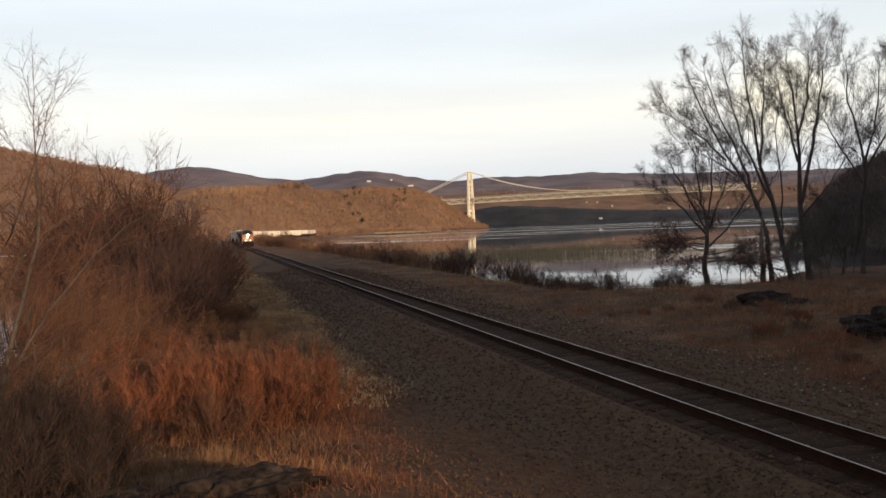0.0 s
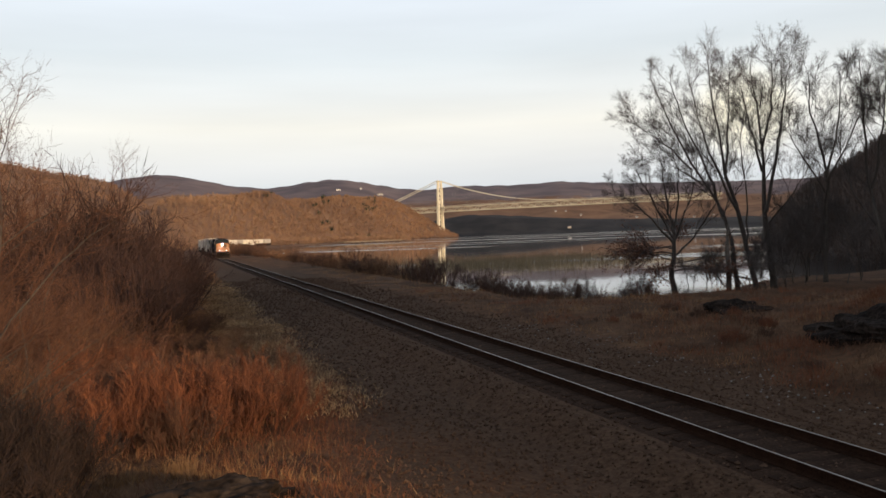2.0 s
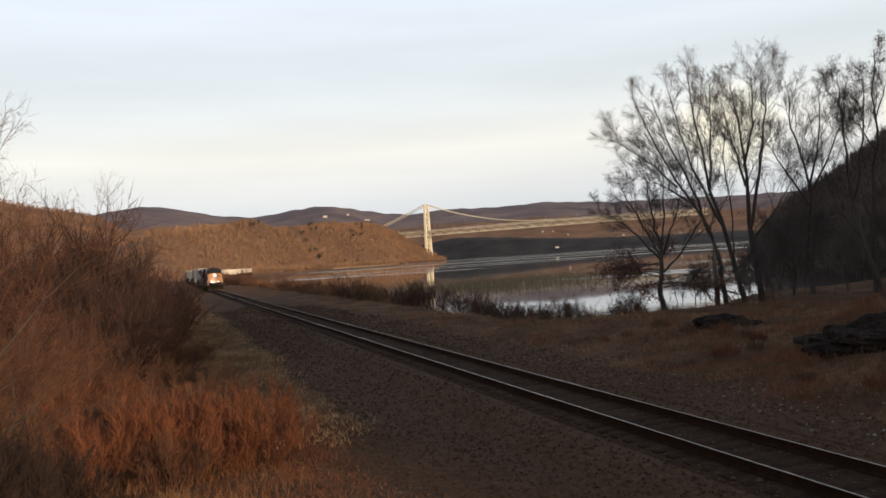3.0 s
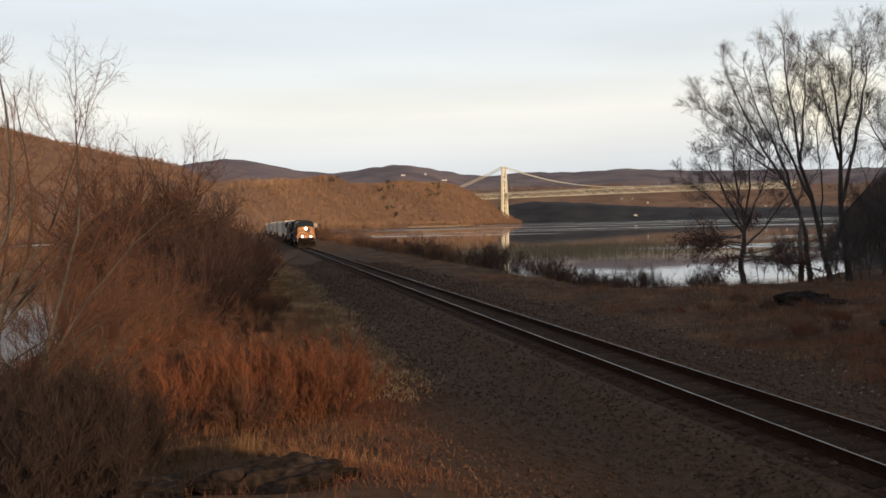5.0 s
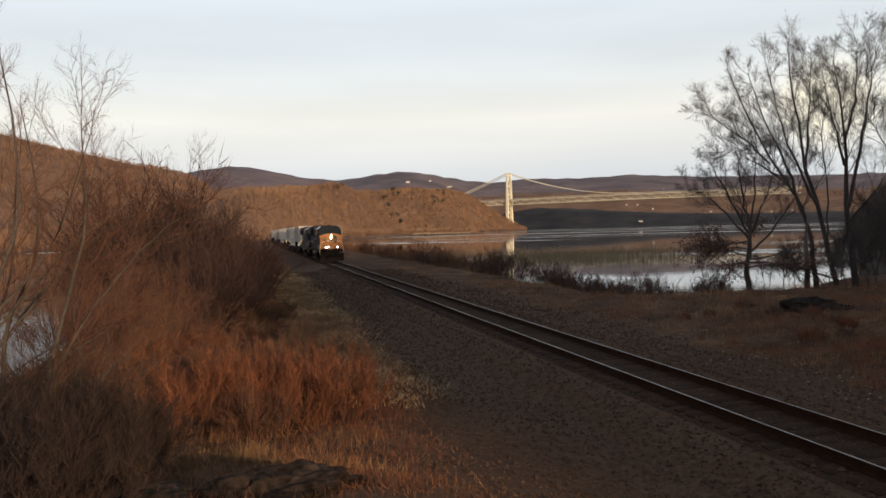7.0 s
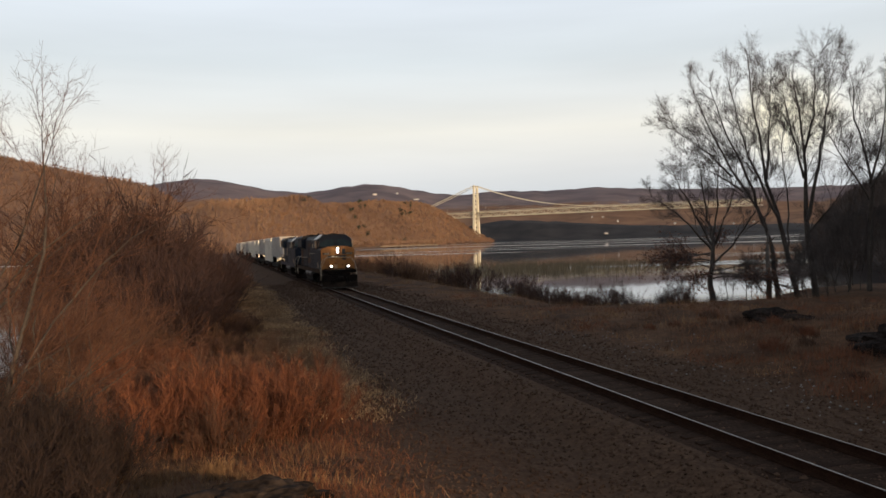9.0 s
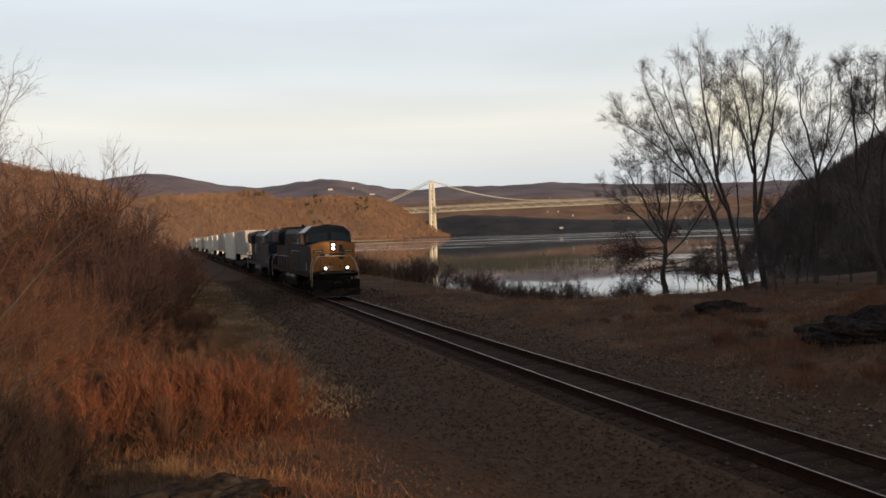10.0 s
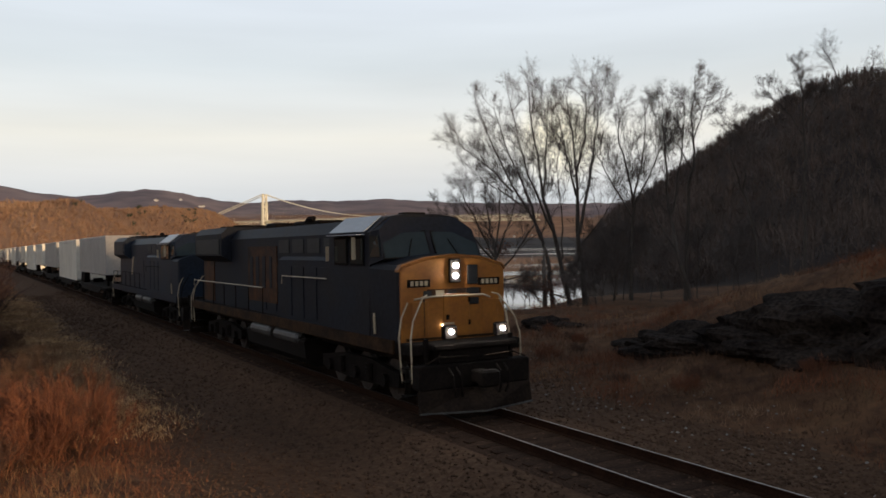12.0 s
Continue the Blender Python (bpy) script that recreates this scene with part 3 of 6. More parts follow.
class Bush:
    """The meshes of a shrub's stems and of its fine twigs."""

    def __init__(self, stems, twigs):
        self.stems, self.twigs = stems, twigs

    def data(self, name, material):
        return self.stems.data("stem_clump", material), self.twigs.data("twig_mass", material)


def clump_twigs(m, rng, p, h, w, n, wid, k=0):
    """A small leafless tree far off: a trunk and twigs that fan out to a rounded crown."""
    p = Vector(p)
    m.blade(p, p + Vector((0, 0, h * 0.6)), wid, Vector((1, 0, 0)), k)
    for _ in range(n):
        a, u = rng.uniform(0, 2 * math.pi), rng.uniform(-0.45, 1.0)
        ring = math.sqrt(max(0.0, 1 - u * u))
        tip = p + Vector((math.cos(a) * ring * w * 0.5, math.sin(a) * ring * w * 0.5, h * (0.58 + 0.40 * u))) * 1.0
        base = p + Vector((math.cos(a) * w * 0.1, math.sin(a) * w * 0.1, h * rng.uniform(0.22, 0.55)))
        base = base.lerp(tip, rng.uniform(0.0, 0.45))
        m.blade(base, tip, wid * rng.uniform(0.7, 1.6), Vector((math.cos(a + 1.3), math.sin(a + 1.3), 0.3 * rng.uniform(-1, 1))), k)


def gz(x, y):
    return float(ground_z(x, y))


BRANCHING = [(6, 3, 9, 30, 0.62, 0.02, 0.10), (4, 2, 7, 34, 0.62, 0.02, 0.14), (3, 2, 6, 38, 0.66, 0.01, 0.18), (1, 2, 0, 0, 0, 0.0, 0.1)]
SPARSE = [(6, 3, 8, 34, 0.55, 0.03, 0.14), (4, 2, 7, 40, 0.55, 0.03, 0.18), (2, 2, 0, 0, 0, 0.03, 0.2)]


def split(full):
    """Trunk and crown meshes out of one that marks them by its face index."""
    out = (Mesh(), Mesh())
    for m, k in zip(out, (0, 1)):
        used = {}
        for f, mi in zip(full.f, full.mi):
            if mi == k:
                for i in f:
                    if i not in used:
                        used[i] = len(m.v)
                        m.v.append(full.v[i])
                m.f.append(tuple(used[i] for i in f))
                m.mi.append(0)
    return out


def limb(m, rng, pts, r0, r1, bare, kids, reach, depth, fine=1.0):
    """A long bough through a few points, swaying a little in depth, with ascending branches past its bare length."""
    ctrl = [Vector((x, rng.uniform(-depth, depth) * (k > 0), z)) for k, (x, z) in enumerate(pts)]
    line = []
    for k in range(len(ctrl) - 1):
        a, b = ctrl[max(k - 1, 0)], ctrl[k]
        c, d = ctrl[k + 1], ctrl[min(k + 2, len(ctrl) - 1)]
        for q in range(4):
            u = q / 4
            line.append(0.5 * ((2 * b) + (c - a) * u + (2 * a - 5 * b + 4 * c - d) * u * u + (3 * b - a - 3 * c + d) * u ** 3)
                        + Vector((rng.gauss(0, 0.05), rng.gauss(0, 0.05), 0)) * (k + q > 0) * fine)
    line.append(ctrl[-1])
    n = len(line)
    rads = [r0 + (r1 - r0) * (k / (n - 1)) ** 0.85 for k in range(n)]
    m.tube(line, rads, 7, 0, caps=False)
    for c in range(kids):
        u = bare + (1 - bare) * (c + rng.random()) / kids
        k = min(int(u * (n - 1)), n - 2)
        p = line[k].lerp(line[k + 1], u * (n - 1) - k)
        base = (line[k + 1] - line[k]).normalized()
        axis = base.cross(Vector((rng.gauss(0, 1), rng.gauss(0, 1), rng.gauss(0, 0.4)))).normalized()
        a = radians(rng.uniform(22, 46))
        d = (base * math.cos(a) + axis * math.sin(a) + Vector((0, 0, 0.12))).normalized()
        grow_twigs(m, rng, p, d, reach * rng.uniform(0.65, 1.15) * (1.15 - 0.45 * u), max(rads[k] * 0.34, 0.015 * fine), fine)


def grow_twigs(m, rng, p, d, length, rad, fine):
    sub = Mesh()
    grow(sub, rng, p, d, length, rad, 0, BRANCHING if fine > 0.5 else SPARSE, [q * fine for q in (0.0090, 0.0056, 0.0041, 0.0035)])
    m.add(sub.v, sub.f, 1)


def build_trees():
    kinds = []
    for seed, h, stems, lean, girth, wide in ((22, 16.0, 1, 0.0, 0.19, 48), (29, 9.0, 1, 0.0, 0.06, 34)):
        t, c = tree_meshes(seed, h, stems, lean, girth, wide)
        kinds.append((h, t.data("trunk", M_BARK, True), c.data("crown", M_TWIG)))

    def plant(kind, x, y, height, turn, label, lean=0.0):
        h, tm, cm = kinds[kind]
        k = height / h
        tr = tagged(new("bare_tree"), label, "tree", "leafless trees by the river")
        tr.matrix_basis = pose(x, y, gz(x, y) - 0.05, 0, lean, 0) @ pose(0, 0, 0, 0, 0, turn) @ Matrix.Scale(k, 4)
        part("trunk", tm, None, tr)
        part("crown", cm, None, tr)
        return tr

    def spreading(seed, az, r, limbs, label, reach=3.4, kids=9, depth=0.8):
        """A tree given by its boughs: the first is the trunk; each is a row of (across, up), thick end, thin end, bare share."""
        rng = random.Random(seed)
        full = Mesh()
        for pts, r0, r1, bare in limbs:
            limb(full, rng, [(x * 0.84, z * 0.86) for x, z in pts], r0 * 0.78, r1 * 0.7, bare * 0.9, kids + 5, reach * 0.84, depth)
        trunk, crown = split(full)
        x, y = r * math.sin(radians(az)), r * math.cos(radians(az))
        tr = tagged(new("bare_tree"), label, "tree", "leafless trees by the river")
        tr.matrix_basis = pose(x, y, gz(x, y) - 0.15, 0, 0, -az)
        part("trunk", trunk, M_BARK, tr, smooth=True, fix=False)
        part("crown", crown, M_TWIG, tr, fix=False)
        return tr

    oak = spreading(3, 15.6, 57.5, [([(0, 0), (-0.1, 2.6), (0.05, 5.2), (-0.4, 7.6), (-0.9, 11.4)], 0.30, 0.03, 0.55),
                                    ([(0, 4.6), (-1.7, 6.6), (-3.0, 7.8), (-4.6, 8.9)], 0.12, 0.02, 0.2),
                                    ([(0, 5.0), (-1.2, 7.4), (-2.2, 9.4), (-3.0, 11.0)], 0.11, 0.02, 0.3),
                                    ([(0.05, 4.8), (1.0, 7.0), (1.7, 9.0), (2.3, 10.8)], 0.12, 0.02, 0.3),
                                    ([(0.05, 5.2), (0.4, 7.6), (0.5, 9.8), (0.7, 11.5)], 0.11, 0.02, 0.35),
                                    ([(0.1, 3.6), (1.6, 5.0), (3.2, 7.4), (4.0, 9.6)], 0.11, 0.02, 0.35)],
                    "small leafless oak with brown leaves on its low boughs", reach=2.2, kids=7, depth=0.9)
    # low spreading boughs that keep withered leaves
    rng = random.Random(9)
    tips, leaves = [], Mesh()
    sp = [(5, 4, 8, 35, 0.50, 0.0, 0.20), (3, 3, 6, 40, 0.5, 0.0, 0.2), (1, 2, 0, 0, 0, 0, 0.2)]
    for a in (165, 178, 190, 205, 235, 150, 10, 330, 350, 95):
        low = Mesh()
        d = Vector((math.cos(radians(a)), math.sin(radians(a)), 0.10))
        grow(low, rng, Vector((0, 0, rng.uniform(1.5, 4.2))), d.normalized(), rng.uniform(2.8, 4.8), 0.05, 0, sp)
        tips += [Vector(v) for v in low.v[::2]]
        part("low_bough", low, M_TWIG, oak, fix=False)
    for _ in range(6500):
        c = rng.choice(tips) + Vector((rng.gauss(0, 0.26), rng.gauss(0, 0.26), rng.gauss(0, 0.16)))
        if c.xy.length < 0.8:
            continue
        u = Vector((rng.gauss(0, 1), rng.gauss(0, 1), rng.gauss(0, 1))).normalized() * 0.062
        w = u.cross(Vector((rng.gauss(0, 1), rng.gauss(0, 1), rng.gauss(0, 1)))).normalized() * 0.038
        leaves.add([c - u, c + w, c + u, c - w], [(0, 1, 2, 3)])
    tagged(part("withered_leaves", leaves, M_LEAF, oak, "withered brown oak leaves", fix=False), kind="stuff")
    tall = "tall leafless tree with long dark boughs on the bank"
    spreading(11, 19.7, 60, [([(0, 0), (-0.5, 3.3), (-1.2, 6.9), (-4.2, 12.4), (-6.6, 18.2)], 0.27, 0.03, 0.5),
                             ([(-1.1, 6.4), (-2.2, 10.2), (-3.8, 13.8), (-5.0, 17.6)], 0.16, 0.025, 0.3),
                             ([(-3.4, 10.4), (-5.8, 12.8), (-8.6, 14.8)], 0.10, 0.02, 0.2),
                             ([(-2.6, 9.2), (-4.6, 10.6), (-6.6, 11.6)], 0.08, 0.02, 0.3)], tall, reach=3.0)
    spreading(12, 20.8, 60, [([(0, 0), (-1.2, 6.1), (-2.2, 9.8), (-2.9, 14.3), (-3.4, 19.0)], 0.26, 0.03, 0.5),
                             ([(-1.2, 6.1), (-2.8, 10.0), (-3.9, 13.2), (-4.9, 17.6)], 0.15, 0.025, 0.4),
                             ([(-2.2, 9.8), (-1.9, 13.6), (-1.7, 18.2)], 0.13, 0.025, 0.3),
                             ([(-0.8, 4.2), (-0.6, 8.0), (-1.0, 11.4), (-0.8, 14.0)], 0.09, 0.02, 0.4)], tall, reach=3.0)
    spreading(13, 21.8, 60, [([(0, 0), (-0.6, 6.7), (-0.7, 11.6), (-1.4, 17.8)], 0.32, 0.03, 0.5),
                             ([(-0.5, 6.4), (0.4, 11.0), (1.0, 14.6), (1.5, 18.2)], 0.18, 0.025, 0.35),
                             ([(-0.7, 9.6), (-1.4, 13.0), (-2.2, 16.6)], 0.13, 0.025, 0.3),
                             ([(-0.7, 11.2), (0.1, 14.4), (0.2, 17.9)], 0.12, 0.025, 0.3),
                             ([(-0.4, 5.4), (1.5, 7.8), (3.0, 10.2)], 0.09, 0.02, 0.4)], tall, reach=3.1)
    spreading(14, 24.8, 60, [([(0, 0), (0.1, 5.3), (0.25, 8.6), (-0.7, 13.2), (-0.9, 16.0)], 0.22, 0.025, 0.5),
                             ([(0.2, 8.2), (1.1, 12.0), (1.4, 15.8)], 0.12, 0.02, 0.25), ([(0.2, 7.8), (2.0, 11.2), (3.2, 14.4)], 0.11, 0.02, 0.3),
                             ([(0.1, 7.0), (-1.6, 10.2), (-2.6, 12.0)], 0.10, 0.02, 0.3)], tall, reach=2.8, kids=8)
    spreading(15, 28.8, 57, [([(0, 0), (-1.1, 4.1), (-1.75, 7.7), (-2.0, 13.0), (-2.2, 16.2)], 0.22, 0.025, 0.5),
                             ([(-1.6, 7.0), (-0.7, 11.2), (-0.5, 15.4)], 0.12, 0.02, 0.3), ([(-0.9, 3.6), (-2.6, 6.6), (-3.6, 9.8)], 0.09, 0.02, 0.4)], tall, reach=2.6, kids=8)
    spreading(16, 28.3, 60, [([(0, 0), (0.4, 9.4), (0.9, 11.4), (0.7, 15.0), (1.0, 18.3)], 0.19, 0.025, 0.6),
                             ([(0.7, 10.8), (-0.4, 12.6), (-1.2, 14.0)], 0.08, 0.02, 0.2), ([(0.8, 13.2), (1.6, 15.4), (2.0, 16.8)], 0.07, 0.02, 0.2)], tall, reach=2.0, kids=7)
    spreading(17, 32.8, 58, [([(0, 0), (0.0, 3.6), (-0.8, 8.0), (-1.8, 10.9), (-2.0, 14.0)], 0.18, 0.025, 0.55),
                             ([(-1.0, 8.4), (-0.6, 10.8), (-0.6, 12.8)], 0.08, 0.02, 0.2)], tall, reach=2.2, kids=8)
    spreading(18, 35.6, 58, [([(0, 0), (0.1, 9.0), (0.0, 14.3), (-0.2, 17.2)], 0.17, 0.02, 0.7),
                             ([(0.1, 12.2), (-1.2, 14.2), (-2.5, 15.4)], 0.07, 0.018, 0.3), ([(0.0, 12.8), (0.9, 14.4), (1.5, 15.4)], 0.06, 0.018, 0.3)], tall, reach=1.7, kids=7)
    sapling = "thin leafless sapling at the edge of the bank"
    for k, (az, r, h) in enumerate(((20.3, 58, 4.2), (21.2, 61, 5.0), (22.5, 59, 5.5), (22.9, 62, 4.4), (23.6, 60, 6.0), (17.6, 59, 3.6), (26.0, 58, 5.0), (30.4, 57, 5.4), (19.0, 61, 4.4))):
        plant(1, r * math.sin(radians(az)), r * math.cos(radians(az)), h, 47 * k, sapling, (-1) ** k * 4)
    rng = random.Random(66)
    for k in range(12):
        az, r = rng.uniform(16.4, 22.6), rng.uniform(53.5, 59)
        plant(1, r * math.sin(radians(az)), r * math.cos(radians(az)), rng.uniform(1.8, 4.2), 53 * k, sapling, rng.uniform(-14, 14))
    for k in range(18):
        az, r = rng.uniform(21.6, 34.0), rng.uniform(60, 70)
        plant(1, r * math.sin(radians(az)), r * math.cos(radians(az)), rng.uniform(3.5, 7.5), 31 * k, "thin leafless sapling at the foot of the hill", rng.uniform(-9, 9))
    for kind, az, r, h, turn in ((0, 37.6, 205, 15.0, 80), (0, 33.2, 180, 7.0, 140), (0, 39.5, 205, 9.0, 10)):
        plant(kind, r * math.sin(radians(az)), r * math.cos(radians(az)), h, turn, "leafless tree standing above the wooded ridge")
    for az, r, h, turn, lean in ((9.5, 58, 5.5, 20, 72), (11.5, 60, 6.0, 140, -74), (13.2, 57, 4.6, 250, 78), (7.0, 61, 4.5, 80, -70), (12.4, 57, 5.0, 60, -66), (10.4, 57, 4.8, 190, 68)):
        plant(1, r * math.sin(radians(az)), r * math.cos(radians(az)), h, turn, "fallen dead branches at the water's edge", lean)
    snag = tagged(new("dead_tree"), "pale dead trunk standing at the water's edge", "tree", "leafless trees by the river")
    x, y = 58 * math.sin(radians(19.0)), 58 * math.cos(radians(19.0))
    snag.matrix_basis = pose(x, y, gz(x, y) - 0.1)
    part("trunk", Mesh().tube([(0, 0, 0), (0.05, 0, 1.6), (-0.02, 0.05, 3.2), (0.06, 0, 4.8)], [0.2, 0.17, 0.14, 0.05], 7), M_BARK_PALE, snag, "pale weathered trunk", True)
    for a, z in ((40, 2.6), (200, 3.4), (300, 4.0)):
        d = Vector((math.cos(radians(a)), math.sin(radians(a)), 0.7)) * 0.6
        part("broken_branch", Mesh().tube([(0.02, 0, z), tuple(Vector((0.02, 0, z)) + d)], [0.05, 0.015], 5), M_BARK_PALE, snag)
    # the slender trees over the bushes on the left
    slim = "slender leafless tree with reddish twigs among russet bushes"
    stems_a = [([(0, 0), (0.35, 2.2), (0.8, 4.2), (0.9, 6.5)], 0.07, 0.010, 0.3), ([(0.2, 1.6), (1.0, 3.0), (1.9, 4.2), (2.7, 4.9)], 0.035, 0.007, 0.25), ([(0.1, 1.2), (1.2, 1.9), (2.3, 2.7)], 0.03, 0.006, 0.2)]
    stems_b = [([(0, 0), (-0.1, 2.4), (0.5, 4.6), (0.3, 7.2)], 0.075, 0.010, 0.3), ([(0.1, 2.8), (1.0, 4.2), (1.5, 6.2)], 0.035, 0.007, 0.2), ([(0, 0.9), (1.4, 1.3), (2.6, 2.1)], 0.03, 0.006, 0.2)]
    stems_c = [([(0, 0), (0.3, 1.6), (0.2, 3.0), (0.6, 4.2)], 0.05, 0.008, 0.2), ([(0.2, 1.0), (1.0, 2.0), (1.8, 3.0)], 0.03, 0.006, 0.2), ([(0, 0.8), (-0.9, 1.9), (-1.2, 3.0)], 0.03, 0.006, 0.2)]
    for seed, az, r, limbs in ((41, -31.6, 13.5, stems_a), (42, -33.8, 13.0, stems_b), (43, -36.5, 13.5, stems_a), (44, -29.4, 17.0, stems_c), (45, -32.4, 16.0, stems_b), (46, -27.6, 21.0, stems_c), (47, -30.6, 19.0, stems_c), (48, -34.6, 17.5, stems_a), (49, -26.2, 24.0, stems_c)):
        rng = random.Random(seed)
        full = Mesh()
        for pts, r0, r1, bare in limbs:
            limb(full, rng, [(x, z * 0.86) for x, z in pts], r0 * 0.8, r1 * 0.6, bare * 0.8, 13, 1.35, 0.5, 0.36)
        trunk, crown = split(full)
        x, y = r * math.sin(radians(az)), r * math.cos(radians(az))
        tr = tagged(new("bare_tree"), slim, "tree", "slender trees on the left bank")
        tr.matrix_basis = pose(x, y, gz(x, y) - 0.1, 0, 0, -az)
        part("trunk", trunk, M_BARK, tr, smooth=True, fix=False)
        part("crown", crown, M_TWIG_ROSE, tr, fix=False)


def build_bushes():
    rng = random.Random(31)
    red = [bush_mesh(40 + k, 1.5, 1.5, 42, 13, 0.0042).data("bush", M_TWIG_RED) for k in range(3)] + [bush_mesh(140 + k, 1.5, 1.5, 40, 12, 0.0045).data("bush", M_TWIG_BROWN) for k in range(2)]
    tan = [bush_mesh(50 + k, 2.2, 1.8, 36, 11, 0.0045).data("bush", M_TWIG_TAN) for k in range(2)]
    dark = [bush_mesh(60 + k, 3.4, 2.6, 40, 8, 0.011).data("bush", M_TWIG_DARK) for k in range(3)]
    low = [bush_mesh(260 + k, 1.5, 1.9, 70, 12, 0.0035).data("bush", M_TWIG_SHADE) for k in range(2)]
    tall = [bush_mesh(70 + k, 3.6, 2.2, 34, 10, 0.006).data("bush", M_TWIG_RED) for k in range(2)]
    tall.append(bush_mesh(170, 3.4, 2.4, 34, 10, 0.006).data("bush", M_TWIG_BROWN))
    mid = [bush_mesh(90 + k, 1.9, 1.7, 30, 9, 0.008).data("bush", M_TWIG_RED if k else M_TWIG_TAN) for k in range(3)]

    far = [(bush_mesh(80 + k, 3.0, 2.4, 28, 7, 0.018), k) for k in range(3)]
    mass = [([], []), ([], []), ([], [])]

    def mingle(kinds, s, lat, size):
        """Adds a shrub to the mass of far ones."""
        x, y, _ = to_world(s, lat)
        shrub, k = rng.choice(kinds)
        m = pose(x, y, gz(x, y) - 0.05, 0, 0, rng.uniform(0, 360)) @ Matrix.Scale(size * rng.uniform(0.85, 1.15), 4)
        rot, off = np.array(m.to_3x3()), np.array(m.translation)
        vs, fs = mass[k]
        for half in (shrub.stems, shrub.twigs):
            n = len(vs)
            vs.extend((np.array(half.v) @ rot.T + off).tolist())
            fs.extend(tuple(i + n for i in f) for f in half.f)

    def put(meshes, s, lat, size, label, group):
        x, y, _ = to_world(s, lat)
        stems, twigs = rng.choice(meshes)
        b = tagged(new("bush"), label, "bush", group)
        part("stem_clump", stems, None, b)
        tagged(part("twig_mass", twigs, None, b), kind="stuff")
        b.matrix_basis = pose(x, y, gz(x, y) - 0.05, 0, 0, rng.uniform(0, 360)) @ Matrix.Scale(size * rng.uniform(0.85, 1.15), 4)

    # the low russet bush beside the gravel
    for s, lat, k in ((17.6, 1.2, 0.95), (18.6, 0.2, 1.1), (18.0, -0.9, 1.05), (19.4, 1.4, 0.95), (17.0, -1.8, 0.95), (20.4, 0.4, 1.05), (16.4, -0.2, 0.75), (18.3, 0.9, 1.0), (19.6, -0.6, 1.0), (17.3, 0.3, 0.9)):
        put(red, s, lat, k, "low russet bush of fine bare twigs beside the gravel", "russet bushes")
    # the shade at the mound's foot is made by shrubs coloured almost black
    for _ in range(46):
        put(low, rng.uniform(7.5, 13.0), rng.uniform(-7.5, -2.2), rng.uniform(0.75, 1.1), "low shrub coloured dark for the shade at the foot of the mound", "dark bushes")
    # the thicket on the left
    for _ in range(58):
        s, lat = rng.uniform(13, 40), rng.uniform(-9.5, -2.0)
        if lat > -3.0 - 0.02 * (s - 20) and s < 16:
            continue
        if (lat < -6 and s < 19) or (lat < -6.4 and s < 36):
            continue
        put(red + tan if s < 27 else mid + tall[2:], s, lat, rng.uniform(0.6, 0.95) * (0.65 if lat > -4.6 else 1.0), "tangled russet thicket of leafless shrubs", "russet bushes")
    for _ in range(30):
        s, lat = rng.uniform(20, 34), rng.uniform(-4.5, -0.2)
        put(red + tan[:1], s, lat, rng.uniform(0.42, 0.62), "tangled russet thicket of leafless shrubs", "russet bushes")
    # the tall dark thicket beside the track
    for _ in range(20):
        put(dark, rng.uniform(33, 45), rng.uniform(-4.8, -0.8), rng.uniform(0.55, 0.95), "dark maroon thicket beside the trodden path", "dark bushes")
    for _ in range(34):
        s = rng.uniform(42, 64)
        lat = -3.8 + rng.uniform(-3.2, 3.0)
        put(dark, s, lat, rng.uniform(0.85, 1.3) * (1.1 if s > 46 else 0.8), "tall dark maroon thicket beside the track", "dark bushes")
    for s, lat, k in ((38, -2.6, 0.95), (40, -3.6, 1.1), (41.5, -2.2, 1.0), (43, -4.6, 1.25), (44, -3.0, 1.2), (48, -4.4, 1.4), (50, -5.6, 2.05), (52, -4.6, 1.85), (53.5, -6.2, 2.15), (55, -4.4, 1.4), (50.5, -7.8, 1.7), (56, -7.4, 1.95), (47, -6.6, 1.4)):
        put(dark, s, lat, k, "tall dark maroon thicket beside the track", "dark bushes")
    for _ in range(34):
        s = rng.uniform(60, 150)
        mingle(far, s, -3.2 + rng.uniform(-6, 1.5), rng.uniform(0.6, 1.0))
    # shrubs between the track and the river
    for _ in range(105):
        s = rng.uniform(62, 260)
        d = rng.uniform(10.5, 18) * (1 - 0.1 * smooth01(150, 260, s))
        mingle(far, s, float(track_lat(s)) + float(d), rng.uniform(0.45, 1.0))
    for _ in range(46):
        s = rng.uniform(240, 430)
        mingle(far[:2], s, float(track_lat(s)) + rng.uniform(7, 19), rng.uniform(0.8, 1.4))
    for _ in range(44):
        az, r = radians(rng.uniform(1.0, 14.5)), rng.uniform(53, 68)
        x, y = r * math.sin(az), r * math.cos(az)
        if -2.3 < gz(x, y) < -1.0:
            mingle(far[1:], UX * x + UY * y, UY * x - UX * y, rng.uniform(0.28, 0.72))
    for _ in range(22):
        put(red, rng.uniform(9, 32), rng.uniform(15.0, 20.5), rng.uniform(0.22, 0.42), "small russet shrub in the grass of the bank", "bank shrubs")
    for s, lat, k in ((54, 27.6, 0.75), (53, 24.5, 0.7), (57, 29.5, 0.6), (66, 23.0, 0.85), (63, 25.2, 0.7), (50, 29.4, 0.55), (60, 21.5, 0.6)):
        put(dark, s, lat, k, "dark leafless shrub at the water's edge", "bank shrubs")
